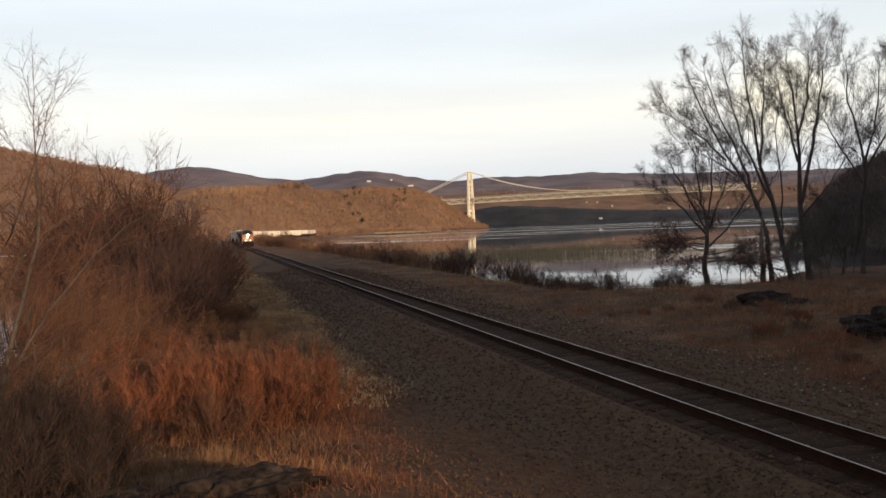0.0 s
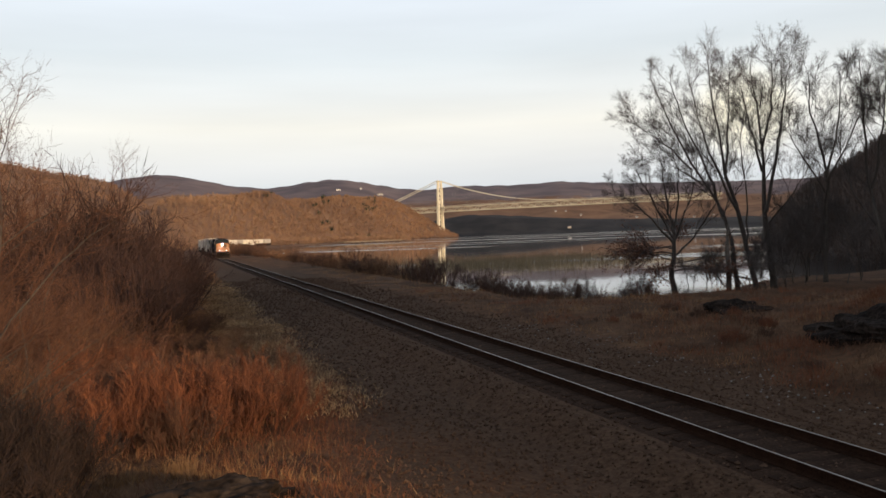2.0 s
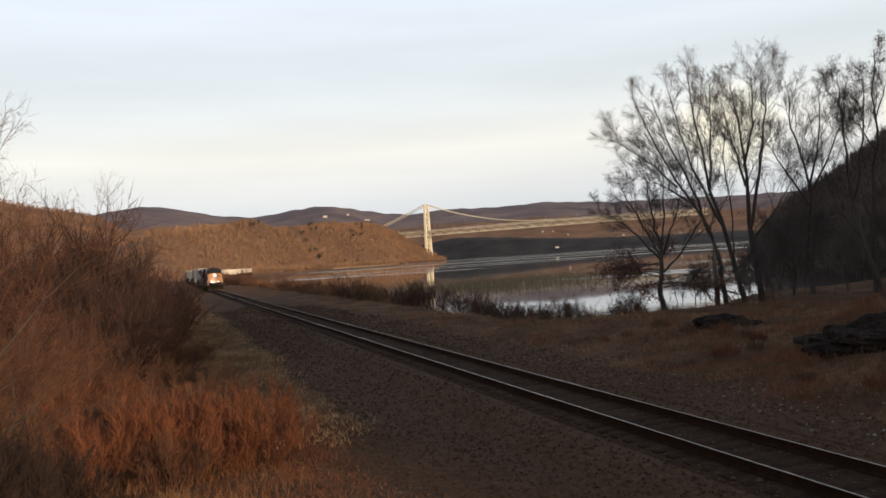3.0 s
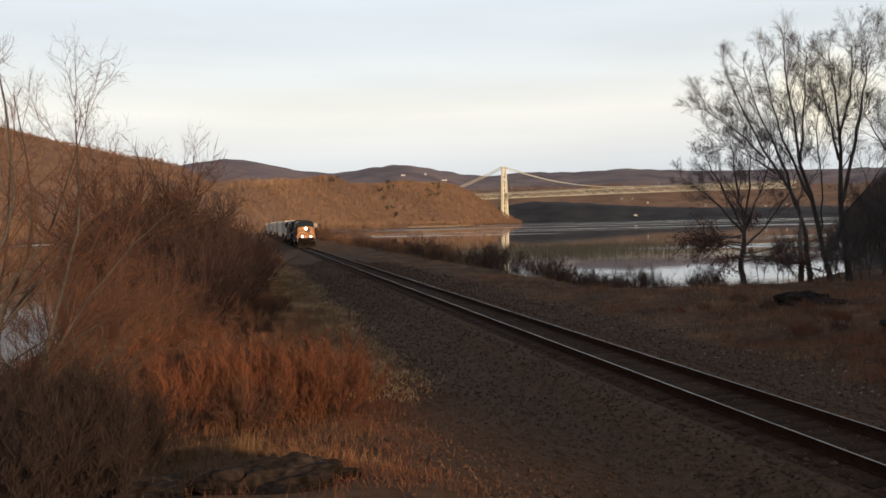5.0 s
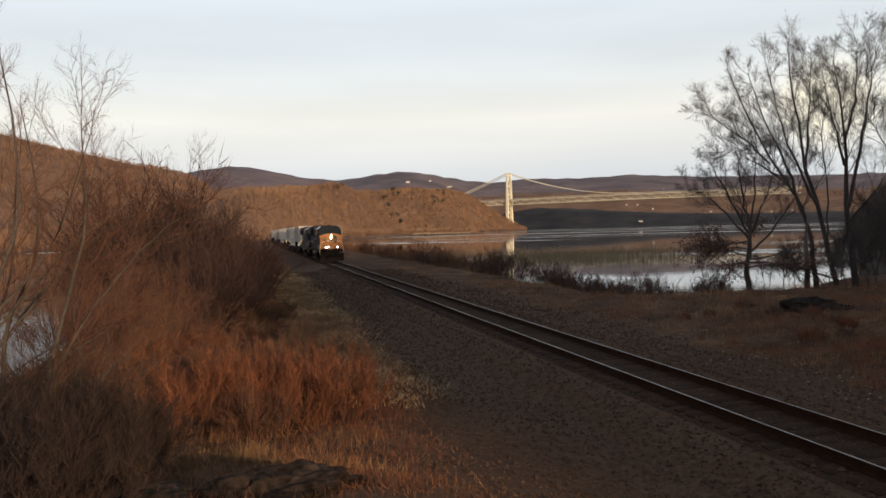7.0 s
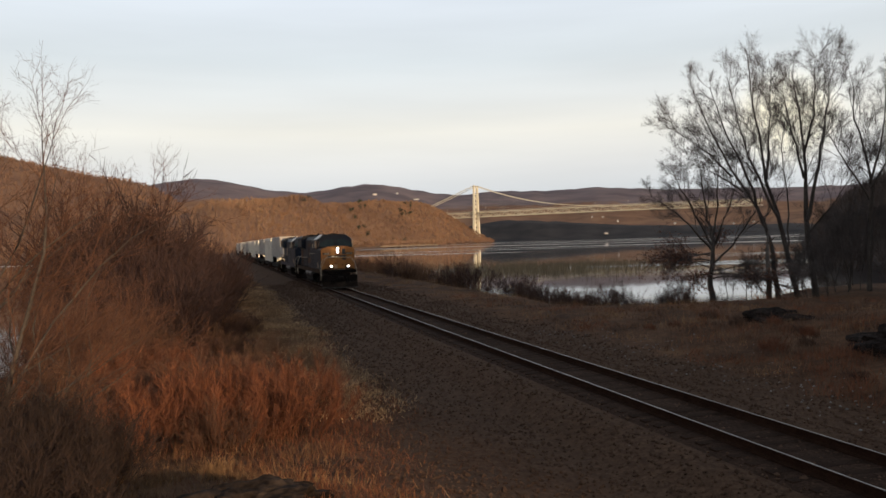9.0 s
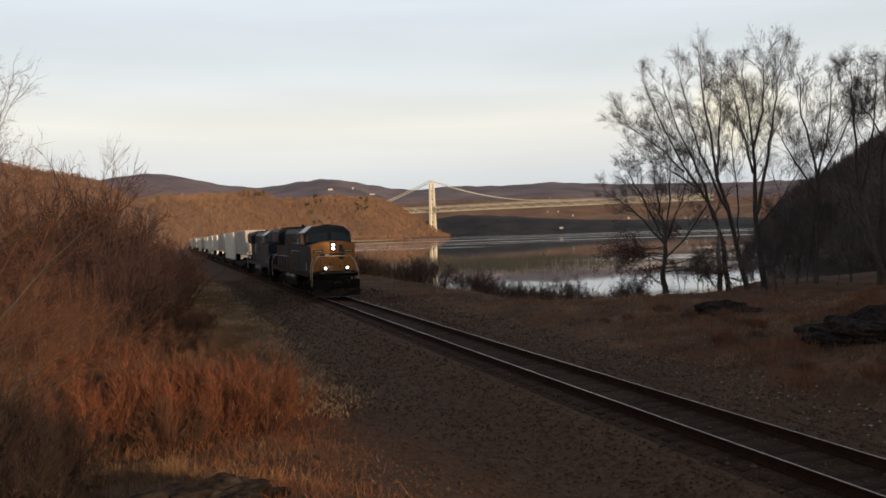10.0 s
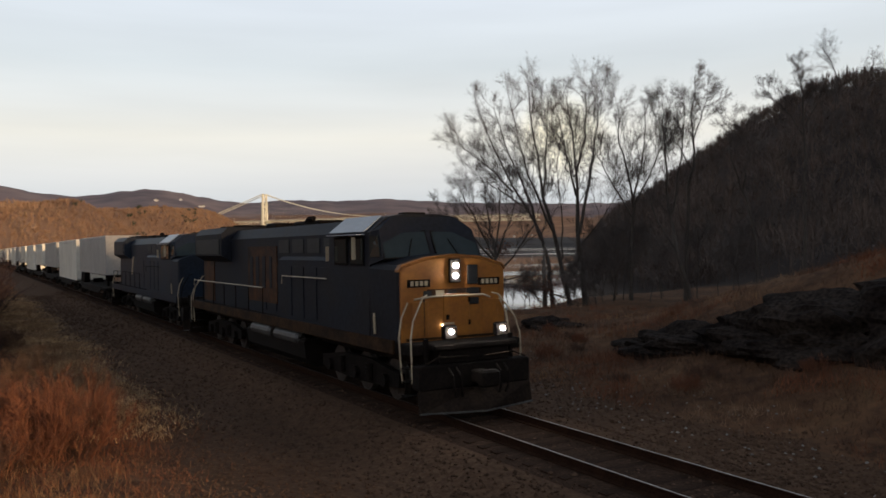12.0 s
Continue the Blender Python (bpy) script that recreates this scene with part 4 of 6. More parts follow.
    # brown undergrowth between the thickets and the trodden path
    for _ in range(30):
        s = rng.uniform(23, 47)
        put(red[3:] + mid[:1], s, rng.uniform(-0.8, 1.5 - 0.01 * (s - 23)), rng.uniform(0.32, 0.55), "low brown scrub beside the trodden path", "russet bushes")
    for (vs, fs), mat_, tone in zip(mass, (M_TWIG_TAN, M_TWIG_BROWN, M_TWIG_UMBER), ("tan", "dull brown", "dark umber")):
        me = bpy.data.meshes.new("bank_scrub")
        me.from_pydata(vs, [], fs)
        me.materials.append(mat_)
        tagged(new("bank_scrub", me), tone + " leafless scrub along the river bank and the embankment", "shrubs", kind="stuff")


def build_grass():
    """Dry grass in tufts: one sheet of blades for each colour."""
    rng = np.random.default_rng(5)

    def blades(name, mat_, s, lat, h, w, label, bend=0.5):
        n = len(s)
        x, y = UX * s + UY * lat, UY * s - UX * lat
        z = ground_z(x, y) - 0.02
        a = rng.uniform(0, 2 * np.pi, n)
        b = rng.uniform(0, 2 * np.pi, n)
        lean = rng.uniform(0, bend, n)
        base = np.column_stack([x, y, z])
        side = np.column_stack([np.cos(a), np.sin(a), np.zeros(n)]) * w[:, None]
        tip = base + np.column_stack([np.cos(b) * lean * h, np.sin(b) * lean * h, h])
        verts = np.stack([base - side, base + side, tip], 1).reshape(-1, 3)
        me = bpy.data.meshes.new(name)
        me.from_pydata(verts.tolist(), [], np.arange(3 * n).reshape(-1, 3).tolist())
        me.materials.append(mat_)
        me.update()
        tagged(new(name, me), label, "grass", kind="stuff")

    def tufts(n, s0, s1, l0, l1, per, spread):
        s, lat = rng.uniform(s0, s1, n), rng.uniform(l0, l1, n)
        s, lat = np.repeat(s, per), np.repeat(lat, per)
        return s + rng.normal(0, spread, n * per), lat + rng.normal(0, spread, n * per)

    def keep(s, lat, fn):
        ok = fn(s, lat)
        return s[ok], lat[ok]

    off = lambda s, lat: (lat < track_lat(s) - 5.2 - 1.6 * smooth01(24, 10, s) + 0.25 * np.sin(s * 0.37) + rng.normal(0, 0.5, len(s))) | (lat > track_lat(s) + 5.0 + 0.4 * np.sin(s * 0.31) + rng.normal(0, 0.5, len(s)))
    s, lat = keep(*tufts(900, 4, 30, -8, 3.2, 26, 0.16), off)
    blades("rust_grass", M_RUST_GRASS, s, lat, rng.uniform(0.06, 0.28, len(s)), rng.uniform(0.003, 0.007, len(s)), "short russet grass on the mound", 0.9)
    s, lat = tufts(11, 11.2, 13.8, -1.7, 0.3, 120, 0.15)
    s2, lat2 = tufts(60, 10.2, 16.0, -2.2, 1.6, 30, 0.25)
    s, lat = np.concatenate([s, s2]), np.concatenate([lat, lat2])
    blades("straw_tufts", M_STRAW, s, lat, rng.uniform(0.07, 0.30, len(s)), rng.uniform(0.003, 0.007, len(s)), "matted tufts of bright dry straw", 1.3)
    s, lat = keep(*tufts(2000, 24, 120, -1.5, 3.5, 18, 0.25), off)
    blades("path_straw", M_STRAW, s, lat, rng.uniform(0.08, 0.35, len(s)), rng.uniform(0.006, 0.012, len(s)), "pale straw along the edge of the gravel", 0.9)
    s, lat = keep(*tufts(3600, 19, 85, 1.4, 4.6, 14, 0.35), off)
    blades("verge_path", M_PALE_STRAW, s, lat, rng.uniform(0.05, 0.18, len(s)), rng.uniform(0.010, 0.020, len(s)), "pale trodden grass of the path beside the gravel", 1.6)
    s, lat = keep(*tufts(1500, 9, 40, 0.2, 4.8, 16, 0.2), off)
    blades("verge_grass", M_RUST_GRASS, s, lat, rng.uniform(0.05, 0.2, len(s)), rng.uniform(0.004, 0.009, len(s)), "short russet grass on the verge of the gravel", 1.2)
    s, lat = keep(*tufts(380, 9, 40, 0.2, 4.8, 16, 0.2), off)
    blades("verge_straw", M_STRAW, s, lat, rng.uniform(0.05, 0.22, len(s)), rng.uniform(0.004, 0.009, len(s)), "short pale straw on the verge of the gravel", 1.2)
    s, lat = keep(*tufts(2200, 4, 58, 15, 36, 20, 0.22), off)
    s2, lat2 = keep(*tufts(1500, 3, 24, 14, 30, 22, 0.22), off)
    s, lat = np.concatenate([s, s2]), np.concatenate([lat, lat2])
    # the bank's cover comes in patches: russet, dull brown, pale, with bare earth between
    wave = ripple(s + 0.3 * rng.normal(0, 1, len(s)), lat, 2.1) + 0.6 * ripple(lat + 7, s, 0.9)
    for name, mat_, ok, h0, h1, label in (("bank_grass", M_RUST_GRASS, wave > 0.45, 0.08, 0.42, "russet grass in patches on the bank"),
                                          ("bank_brown_grass", M_DULL_GRASS, (wave < 0.25) & (wave > -0.5), 0.06, 0.30, "dull brown matted grass on the bank"),
                                          ("bank_pale_grass", M_BUFF_GRASS, (wave < -0.75), 0.06, 0.26, "pale buff grass in small patches on the bank")):
        n = int(ok.sum())
        blades(name, mat_, s[ok], lat[ok], rng.uniform(h0, h1, n), rng.uniform(0.006, 0.014, n), label, 1.1)
    s, lat = keep(*tufts(600, 20, 110, 14.5, 27, 20, 0.3), off)
    blades("bank_straw", M_STRAW, s, lat, rng.uniform(0.1, 0.35, len(s)), rng.uniform(0.006, 0.012, len(s)), "pale dry grass on the bank", 0.9)
    # a fringe of grass hangs over and before the rocks
    s, lat = tufts(260, 7, 30.5, 17.2, 22.5, 26, 0.14)
    blades("ledge_grass", M_DULL_GRASS, s, lat, rng.uniform(0.08, 0.45, len(s)), rng.uniform(0.005, 0.011, len(s)), "brown grass tufts about the rock ledge", 1.2)
    # reeds standing in the shallow water
    n = 9000
    az, r = np.radians(rng.normal(3.0, 5.5, n)), rng.normal(156, 17, n)
    x, y = r * np.sin(az), r * np.cos(az)
    ok = (ripple(x, y, 22) > -0.35) & (r > 118)
    x, y = x[ok], y[ok]
    n = len(x)
    h, a = rng.uniform(0.7, 1.7, n), rng.uniform(0, 6.28, n)
    base = np.column_stack([x, y, np.full(n, -2.1)])
    side = np.column_stack([np.cos(a), np.sin(a), np.zeros(n)]) * 0.035
    tip = base + np.column_stack([rng.normal(0, 0.1, n), rng.normal(0, 0.1, n), h])
    me = bpy.data.meshes.new("reeds")
    me.from_pydata(np.stack([base - side, base + side, tip], 1).reshape(-1, 3).tolist(), [], np.arange(3 * n).reshape(-1, 3).tolist())
    me.materials.append(M_REED)
    tagged(new("reeds", me), "belt of pale reeds standing in the shallow river", "reeds", kind="stuff")


def build_woods():
    """Leafless woods on the slopes, too many to count."""
    rng = random.Random(77)

    def scatter(name, mat_, n, place, h0, h1, twigs, wid, label):
        m = Mesh()
        made = 0
        while made < n:
            az, r = place()
            x, y = r * math.sin(radians(az)), r * math.cos(radians(az))
            z = gz(x, y)
            s = UX * x + UY * y
            if z < -1.7 or (r < 900 and abs(UY * x - UX * y - float(track_lat(s))) < 14):
                made += 0.2
                continue
            h = rng.uniform(h0, h1)
            clump_twigs(m, rng, (x, y, z - 0.5), h, h * 0.95, twigs, wid * r / 1000)
            made += 1
        tagged(new(name, m.data(name, mat_)), label, "woods", kind="stuff")

    scatter("headland_woods", M_WOODS, 9500, lambda: (rng.uniform(-19, 1.2), 560 + 1090 * rng.random() ** 0.8), 4.0, 8.0, 11, 0.32, "sunlit leafless woods on the headland")
    scatter("headland_tan_woods", M_WOODS_TAN, 2600, lambda: (rng.uniform(-19, 1.0), rng.uniform(560, 1650)), 4.5, 9.0, 12, 0.30, "pale tan leafless woods on the headland")
    scatter("headland_pines", M_EVERGREEN, 46, lambda: (rng.choice((-11.5, -8.3, -7.9, -5.0, -4.6)) + rng.gauss(0, 0.35), rng.uniform(980, 1500)), 7, 11, 26, 0.45, "dark evergreens among the leafless woods")
    scatter("marsh_edge_woods", M_WOODS, 3000, lambda: (rng.uniform(-50, -14), rng.uniform(130, 520)), 3.5, 8, 18, 0.26, "leafless woods beyond the marsh")
    scatter("hill_woods", M_HILL_WOODS, 5200, lambda: (rng.uniform(22.0, 50) if rng.random() < 0.85 else rng.uniform(21.5, 30), rng.uniform(80, 300)), 3.0, 6.0, 14, 0.40, "leafless woods on the steep hill, coloured dark for shade")
    scatter("far_left_woods", M_WOODS, 5600, lambda: (rng.uniform(-46, -17), rng.uniform(500, 1600)), 3.5, 7, 10, 0.34, "leafless woods on the left hill")


def rock_mesh(name, seed, sx, sy, sz, cuts=5):
    bm = bmesh.new()
    bmesh.ops.create_icosphere(bm, subdivisions=cuts, radius=1.0)
    off = Vector((seed * 7.3, seed * 3.1, 0))
    for v in bm.verts:
        n = noise.noise(v.co * 1.3 + off) * 0.42 + noise.noise(v.co * 3.4 + off) * 0.22 + abs(noise.noise(v.co * 7 + off)) * 0.16 + noise.noise(v.co * 17 + off) * 0.05
        v.co = v.co * (1 + n)
        v.co = Vector((v.co.x * sx, v.co.y * sy, v.co.z * sz))
    me = bpy.data.meshes.new(name)
    bm.to_mesh(me)
    bm.free()
    me.materials.append(M_ROCK)
    return me


def build_rocks():
    for seed, s, lat, sx, sy, sz, dz, label in ((1, 29.1, 21.6, 0.95, 1.45, 0.5, -0.12, "dark rounded rock on the grassy bank"), (2, 19.0, 19.4, 1.4, 2.6, 0.75, -0.22, "low dark rock ledge in the bank"),
                                         (3, 14.6, 19.8, 1.8, 3.4, 1.25, -0.15, "large dark rock outcrop in the bank"), (4, 9.6, 20.6, 2.2, 3.6, 1.75, -0.1, "large dark rock outcrop in the bank"),
                                         (5, 9.4, 0.1, 0.85, 0.5, 0.28, 0.0, "flat black rock in the grass of the mound"), (6, 9.0, -1.2, 0.5, 0.4, 0.2, 0.0, "flat black rock in the grass of the mound")):
        x, y, _ = to_world(s, lat)
        ob = tagged(new("rock", rock_mesh("rock", seed, sx, sy, sz)), label, "rock", "dark rocks")
        ob.matrix_basis = pose(x, y, gz(x, y) + dz, 0, 0, 17 + 40 * seed if seed > 4 else 17)


def build_stones():
    """Loose ballast: countless small stones."""
    rng = np.random.default_rng(12)
    n = 34000
    s = 7 + 80 * rng.random(n) ** 2.4
    d = rng.uniform(-9.0, 6.2, n)
    lat = track_lat(s) + d
    x, y = UX * s + UY * lat, UY * s - UX * lat
    g, _, _, _ = zones(x, y, np.zeros(n))
    ok = (rng.random(n) < g * 1.4) & ((np.abs(d) > 1.5) | ((np.abs(np.abs(d) - 0.755) > 0.16) & (rng.random(n) < 0.35)))
    x, y, s = x[ok], y[ok], s[ok]
    n = len(x)
    size = rng.uniform(0.014, 0.036, n) * (1 + 0.5 * (rng.random(n) > 0.97)) * (1 + s / 45)
    z = np.where(np.abs(d[ok]) < 1.5, -0.188, ground_z(x, y)) + size * 0.3
    octa = np.array([(1, 0, 0), (0, 1, 0), (-1, 0, 0), (0, -1, 0), (0, 0, 0.8), (0, 0, -0.8)], float)
    vs = octa[None] * rng.uniform(0.6, 1.25, (n, 6, 1)) * size[:, None, None]
    a = rng.uniform(0, 6.28, n)
    c, sn = np.cos(a)[:, None], np.sin(a)[:, None]
    vx, vy = vs[..., 0] * c - vs[..., 1] * sn, vs[..., 0] * sn + vs[..., 1] * c
    V = np.stack([vx + x[:, None], vy + y[:, None], vs[..., 2] + z[:, None]], -1).reshape(-1, 3)
    F = np.array([(0, 1, 4), (1, 2, 4), (2, 3, 4), (3, 0, 4), (1, 0, 5), (2, 1, 5), (3, 2, 5), (0, 3, 5)])
    F = (F[None] + 6 * np.arange(n)[:, None, None]).reshape(-1, 3)
    me = bpy.data.meshes.new("ballast_stones")
    me.from_pydata(V.tolist(), [], F.tolist())
    me.materials.append(M_STONE)
    tagged(new("ballast_stones", me), "loose dark grey ballast stones beside the track", "gravel", kind="stuff")


def build_pale_stones():
    """Pale chips scattered over the shoulder on the river side."""
    rng = random.Random(21)
    m = Mesh()
    for _ in range(420):
        s, d = rng.uniform(4, 34), rng.gauss(5.2, 1.2)
        if d < 2.6:
            continue
        x, y, _z = to_world(s, float(track_lat(s)) + d)
        r = rng.uniform(0.02, 0.055)
        z = gz(x, y) + r * 0.3
        pts = [(x + r * a * rng.uniform(0.6, 1.2), y + r * b * rng.uniform(0.6, 1.2), z + r * c * rng.uniform(0.6, 1.0)) for a, b, c in
               ((1, 0, 0), (0, 1, 0), (-1, 0, 0), (0, -1, 0), (0.1, 0.1, 0.8), (0, 0, -0.8))]
        m.add(pts, [(0, 1, 4), (1, 2, 4), (2, 3, 4), (3, 0, 4), (1, 0, 5), (2, 1, 5), (3, 2, 5), (0, 3, 5)])
    tagged(new("pale_stones", m.data("pale_stones", M_PALE_STONE)), "pale stone chips scattered on the gravel shoulder", "gravel", kind="stuff")


# ---------------------------------------------------------------- bridge, houses, dock
def build_bridge():
    T0 = Vector((0.0, 1584.0, 0))
    D = Vector((0.88, -0.475, 0))
    S = Vector((0.475, 0.88, 0))
    at = lambda t, c, z: T0 + D * t + S * c + Vector((0, 0, z))
    bridge = tagged(new("suspension_bridge"), "pale steel suspension bridge with a lattice tower and truss deck", "bridge")

    def beam(m, a, b, w):
        m.tube([a, b], [w, w], 4)

    pier = Mesh()
    for c in (-8, 8):
        pier.loft([[at(x * k, c + y * k, z) for x, y in ((-5, -5), (5, -5), (5, 5), (-5, 5))] for z, k in ((-6, 1.15), (3, 1.0), (4, 0.9))])
    pier.loft([[at(x, y, z) for x, y in ((-4, -9), (4, -9), (4, 9), (-4, 9))] for z in (-6, 2)])
    part("pier", pier, M_BRIDGE_DECK, bridge, "concrete tower pier")
    for c in (-1, 1):
        leg = Mesh()
        rings = []
        for z, w, o in ((3.5, 2.7, 9.0), (50, 2.2, 7.7), (104, 1.7, 6.6), (106, 2.0, 6.6), (107, 1.2, 6.6)):
            rings.append([at(x * w, c * o + y * w * 0.8, z) for x, y in ((-1, -1), (1, -1), (1, 1), (-1, 1))])
        leg.loft(rings)
        part("tower_leg", leg, M_BRIDGE, bridge)
    levels = [8, 24, 40, 58, 74, 90, 103]
    half = lambda z: 9.0 - (z - 3.5) * 0.0245
    for k, z in enumerate(levels):
        br = Mesh()
        beam(br, at(0, -half(z), z), at(0, half(z), z), 0.9)
        if k + 1 < len(levels) and k != 2:
            z2 = levels[k + 1]
            beam(br, at(0, -half(z), z), at(0, half(z2), z2), 0.6)
            beam(br, at(0, half(z), z), at(0, -half(z2), z2), 0.6)
        part("tower_brace", br, M_BRIDGE, bridge)
    zt = lambda t: 54.5 + 1.8 * (1 - ((t - 250) / 330) ** 2)
    a, b, step = -84, 516, 12
    for c in (-6.2, 6.2):
        tr = Mesh()
        for t in range(a, b, step):
            u, v = zt(t), zt(t + step)
            beam(tr, at(t, c, u), at(t + step, c, v), 0.8)
            beam(tr, at(t, c, u - 8.5), at(t + step, c, v - 8.5), 0.8)
            beam(tr, at(t, c, u), at(t, c, u - 8.5), 0.5)
            if (t // step) % 2:
                beam(tr, at(t, c, u), at(t + step, c, v - 8.5), 0.55)
            else:
                beam(tr, at(t, c, u - 8.5), at(t + step, c, v), 0.55)
        part("stiffening_truss", tr, M_BRIDGE, bridge)
    deck = Mesh()
    deck.loft([[at(t, c, zt(t) + z) for c, z in ((-6.6, 0.6), (6.6, 0.6), (6.6, 1.3), (-6.6, 1.3))] for t in range(a, b + 1, 12)])
    part("deck", deck, M_BRIDGE_DECK, bridge)
    for c in (-6.5, 6.5):
        rail = Mesh()
        for t in range(a, b, step):
            beam(rail, at(t, c, zt(t) + 2.5), at(t + step, c, zt(t + step) + 2.5), 0.12)
            beam(rail, at(t, c, zt(t) + 1.3), at(t, c, zt(t) + 2.5), 0.12)
        part("railing", rail, M_BRIDGE, bridge)
    for c in (-6.6, 6.6):
        ca = Mesh()
        pts = [at(t, c, 58.5 + 48.0 * ((t - 252) / 252) ** 2) for t in range(0, 261, 12)]
        ca.tube(pts, 0.6, 6)
        part("main_cable", ca, M_BRIDGE, bridge)
        ca = Mesh()
        ca.tube([at(0, c, 106.5), at(-60, c, 84.5), at(-124, c, 62)], 0.75, 6)
        part("main_cable", ca, M_BRIDGE, bridge)
        for t in range(12, 240, 12):
            sp = Mesh()
            beam(sp, at(t, c, zt(t)), at(t, c, 58.5 + 48.0 * ((t - 252) / 252) ** 2), 0.04)
            part("suspender", sp, M_BRIDGE, bridge)
    for t in range(-60, 480, 60):
        lp = Mesh()
        lp.tube([at(t, -6.4, zt(t) + 1.3), at(t, -6.4, zt(t) + 8.0), at(t, -4.6, zt(t) + 8.6)], [0.2, 0.14, 0.12], 5)
        part("lamp_post", lp, M_BRIDGE, bridge)
    ab = Mesh()
    g = -90
    ab.loft([[at(g - 7 + x, y, z) for x, y in ((-6, -8), (6, -8), (6, 8), (-6, 8))] for z in (20, 55)])
    part("abutment", ab, M_BRIDGE_DECK, bridge, "stone abutment set in the hillside")


def build_houses():
    def house(az, el, w, d, h, dz=0.0):
        r = 1700.0
        while r < 4150 and (gz(r * math.sin(radians(az)), r * math.cos(radians(az))) - EYE[2] / UNIT) < r * math.tan(radians(el)):
            r += 10
        x, y = r * math.sin(radians(az)), r * math.cos(radians(az))
        o = tagged(new("far_house"), "white building among bare woods on the far hillside", "house", "far houses")
        o.matrix_basis = pose(x, y, gz(x, y) - 1.0 + dz, 0, 0, -az)
        part("wall", Mesh().box(-w / 2, w / 2, -d / 2, d / 2, 0, h), M_HOUSE, o)
        rf = Mesh().prism([(-d / 2 - 0.6, h + 0.01), (d / 2 + 0.6, h + 0.01), (0, h + d * 0.32)], -w / 2 - 0.6, w / 2 + 0.6)
        part("roof", rf, M_HOUSE_ROOF, o)
        for k in range(3):
            xx = (k - 1) * w * 0.3
            part("window", Mesh().box(xx - w * 0.05, xx + w * 0.05, -d / 2 - 0.08, -d / 2 + 0.1, h * 0.35, h * 0.7), M_GLASS, o)

    house(-6.93, 3.18, 17, 10, 6, 3)
    house(-4.09, 2.82, 22, 10, 5, 3)
    house(-5.4, 3.25, 9, 8, 6, 3)
    house(7.9, 1.25, 6, 5, 3, 2)
    house(8.6, 1.25, 5, 4, 3, 2)
    house(9.6, 0.95, 5, 4, 5, 2)
    house(13.3, 0.62, 5, 4, 3, 2)
    house(18.2, 0.62, 6, 5, 3, 2)
    house(17.0, 0.55, 5, 4, 3, 2)
    house(8.8, 0.05, 7, 5, 3, 2)
    # low timber dock under the headland
    dock = tagged(new("timber_dock"), "low weathered timber dock along the river bank", "dock")
    p, q = Vector((-92, 760, 0)), Vector((-42, 830, 0))
    u = (q - p).normalized()
    w = Vector((-u.y, u.x, 0)) * 4
    deck = Mesh().loft([[p - w + Vector((0, 0, z)), q - w + Vector((0, 0, z)), q + w + Vector((0, 0, z)), p + w + Vector((0, 0, z))] for z in (-0.6, 0.2)])
    part("deck", deck, M_TIMBER, dock)
    for k in range(10):
        c = p.lerp(q, (k + 0.5) / 10) - w * 0.95
        part("pile", Mesh().tube([(c.x, c.y, -4), (c.x, c.y, 1.0)], 0.45, 7), M_TIMBER, dock)


# ---------------------------------------------------------------- the train
def truck(parent, y0, axles, wheel_r, wheel, side):
    """One bogie: side frames and springs as a part; each wheelset is a part that turns."""
    span = (axles - 1) * 1.8
    for x in (-1, 1):
        f = Mesh()
        f.prism([(y0 - span / 2 - 0.7, 0.42), (y0 - span / 2 - 0.7, 0.75), (y0 - 0.9, 0.95), (y0 + 0.9, 0.95), (y0 + span / 2 + 0.7, 0.75), (y0 + span / 2 + 0.7, 0.42),
                 (y0 + span / 2, 0.36), (y0, 0.30), (y0 - span / 2, 0.36)], x * 1.02 - 0.08, x * 1.02 + 0.08)
        for k in range(axles):
            yy = y0 - span / 2 + k * span / max(axles - 1, 1)
            f.tube([(x * 1.08, yy, wheel_r), (x * 1.22, yy, wheel_r)], 0.17, 10)
        for k in range(axles - 1):
            yy = y0 - span / 2 + (k + 0.5) * span / max(axles - 1, 1)
            f.tube([(x * 1.14, yy, 0.42), (x * 1.14, yy, 0.86)], 0.11, 8)
        part("side_frame", f, M_BLACK, parent)
    sets = []
    for k in range(axles):
        yy = y0 - span / 2 + k * span / max(axles - 1, 1)
        sets.append((part("wheelset", wheel, None, parent, m=pose(0, yy, wheel_r)), yy, wheel_r))
    return sets


def wheel_mesh(r):
    m = Mesh()
    m.tube([(-0.80, 0, 0), (0.80, 0, 0)], 0.08, 8)
    for x in (-1, 1):
        a = [(x * 0.82, r * 0.99), (x * 0.72, r), (x * 0.695, r + 0.025), (x * 0.68, r + 0.02)]
        n = 20
        m.loft([[(px, pr * math.cos(2 * math.pi * j / n), pr * math.sin(2 * math.pi * j / n)) for j in range(n)] for px, pr in a])
        m.tube([(x * 0.83, 0, 0), (x * 0.86, 0, 0)], r * 0.3, 10)
        for j in range(3):
            q = 2 * math.pi * j / 3
            m.box(x * 0.83 - 0.012, x * 0.83 + 0.012, r * 0.55 * math.cos(q) - 0.05, r * 0.55 * math.cos(q) + 0.05, r * 0.55 * math.sin(q) - 0.05, r * 0.55 * math.sin(q) + 0.05)
    return outward(m.data("wheelset", M_STEEL))


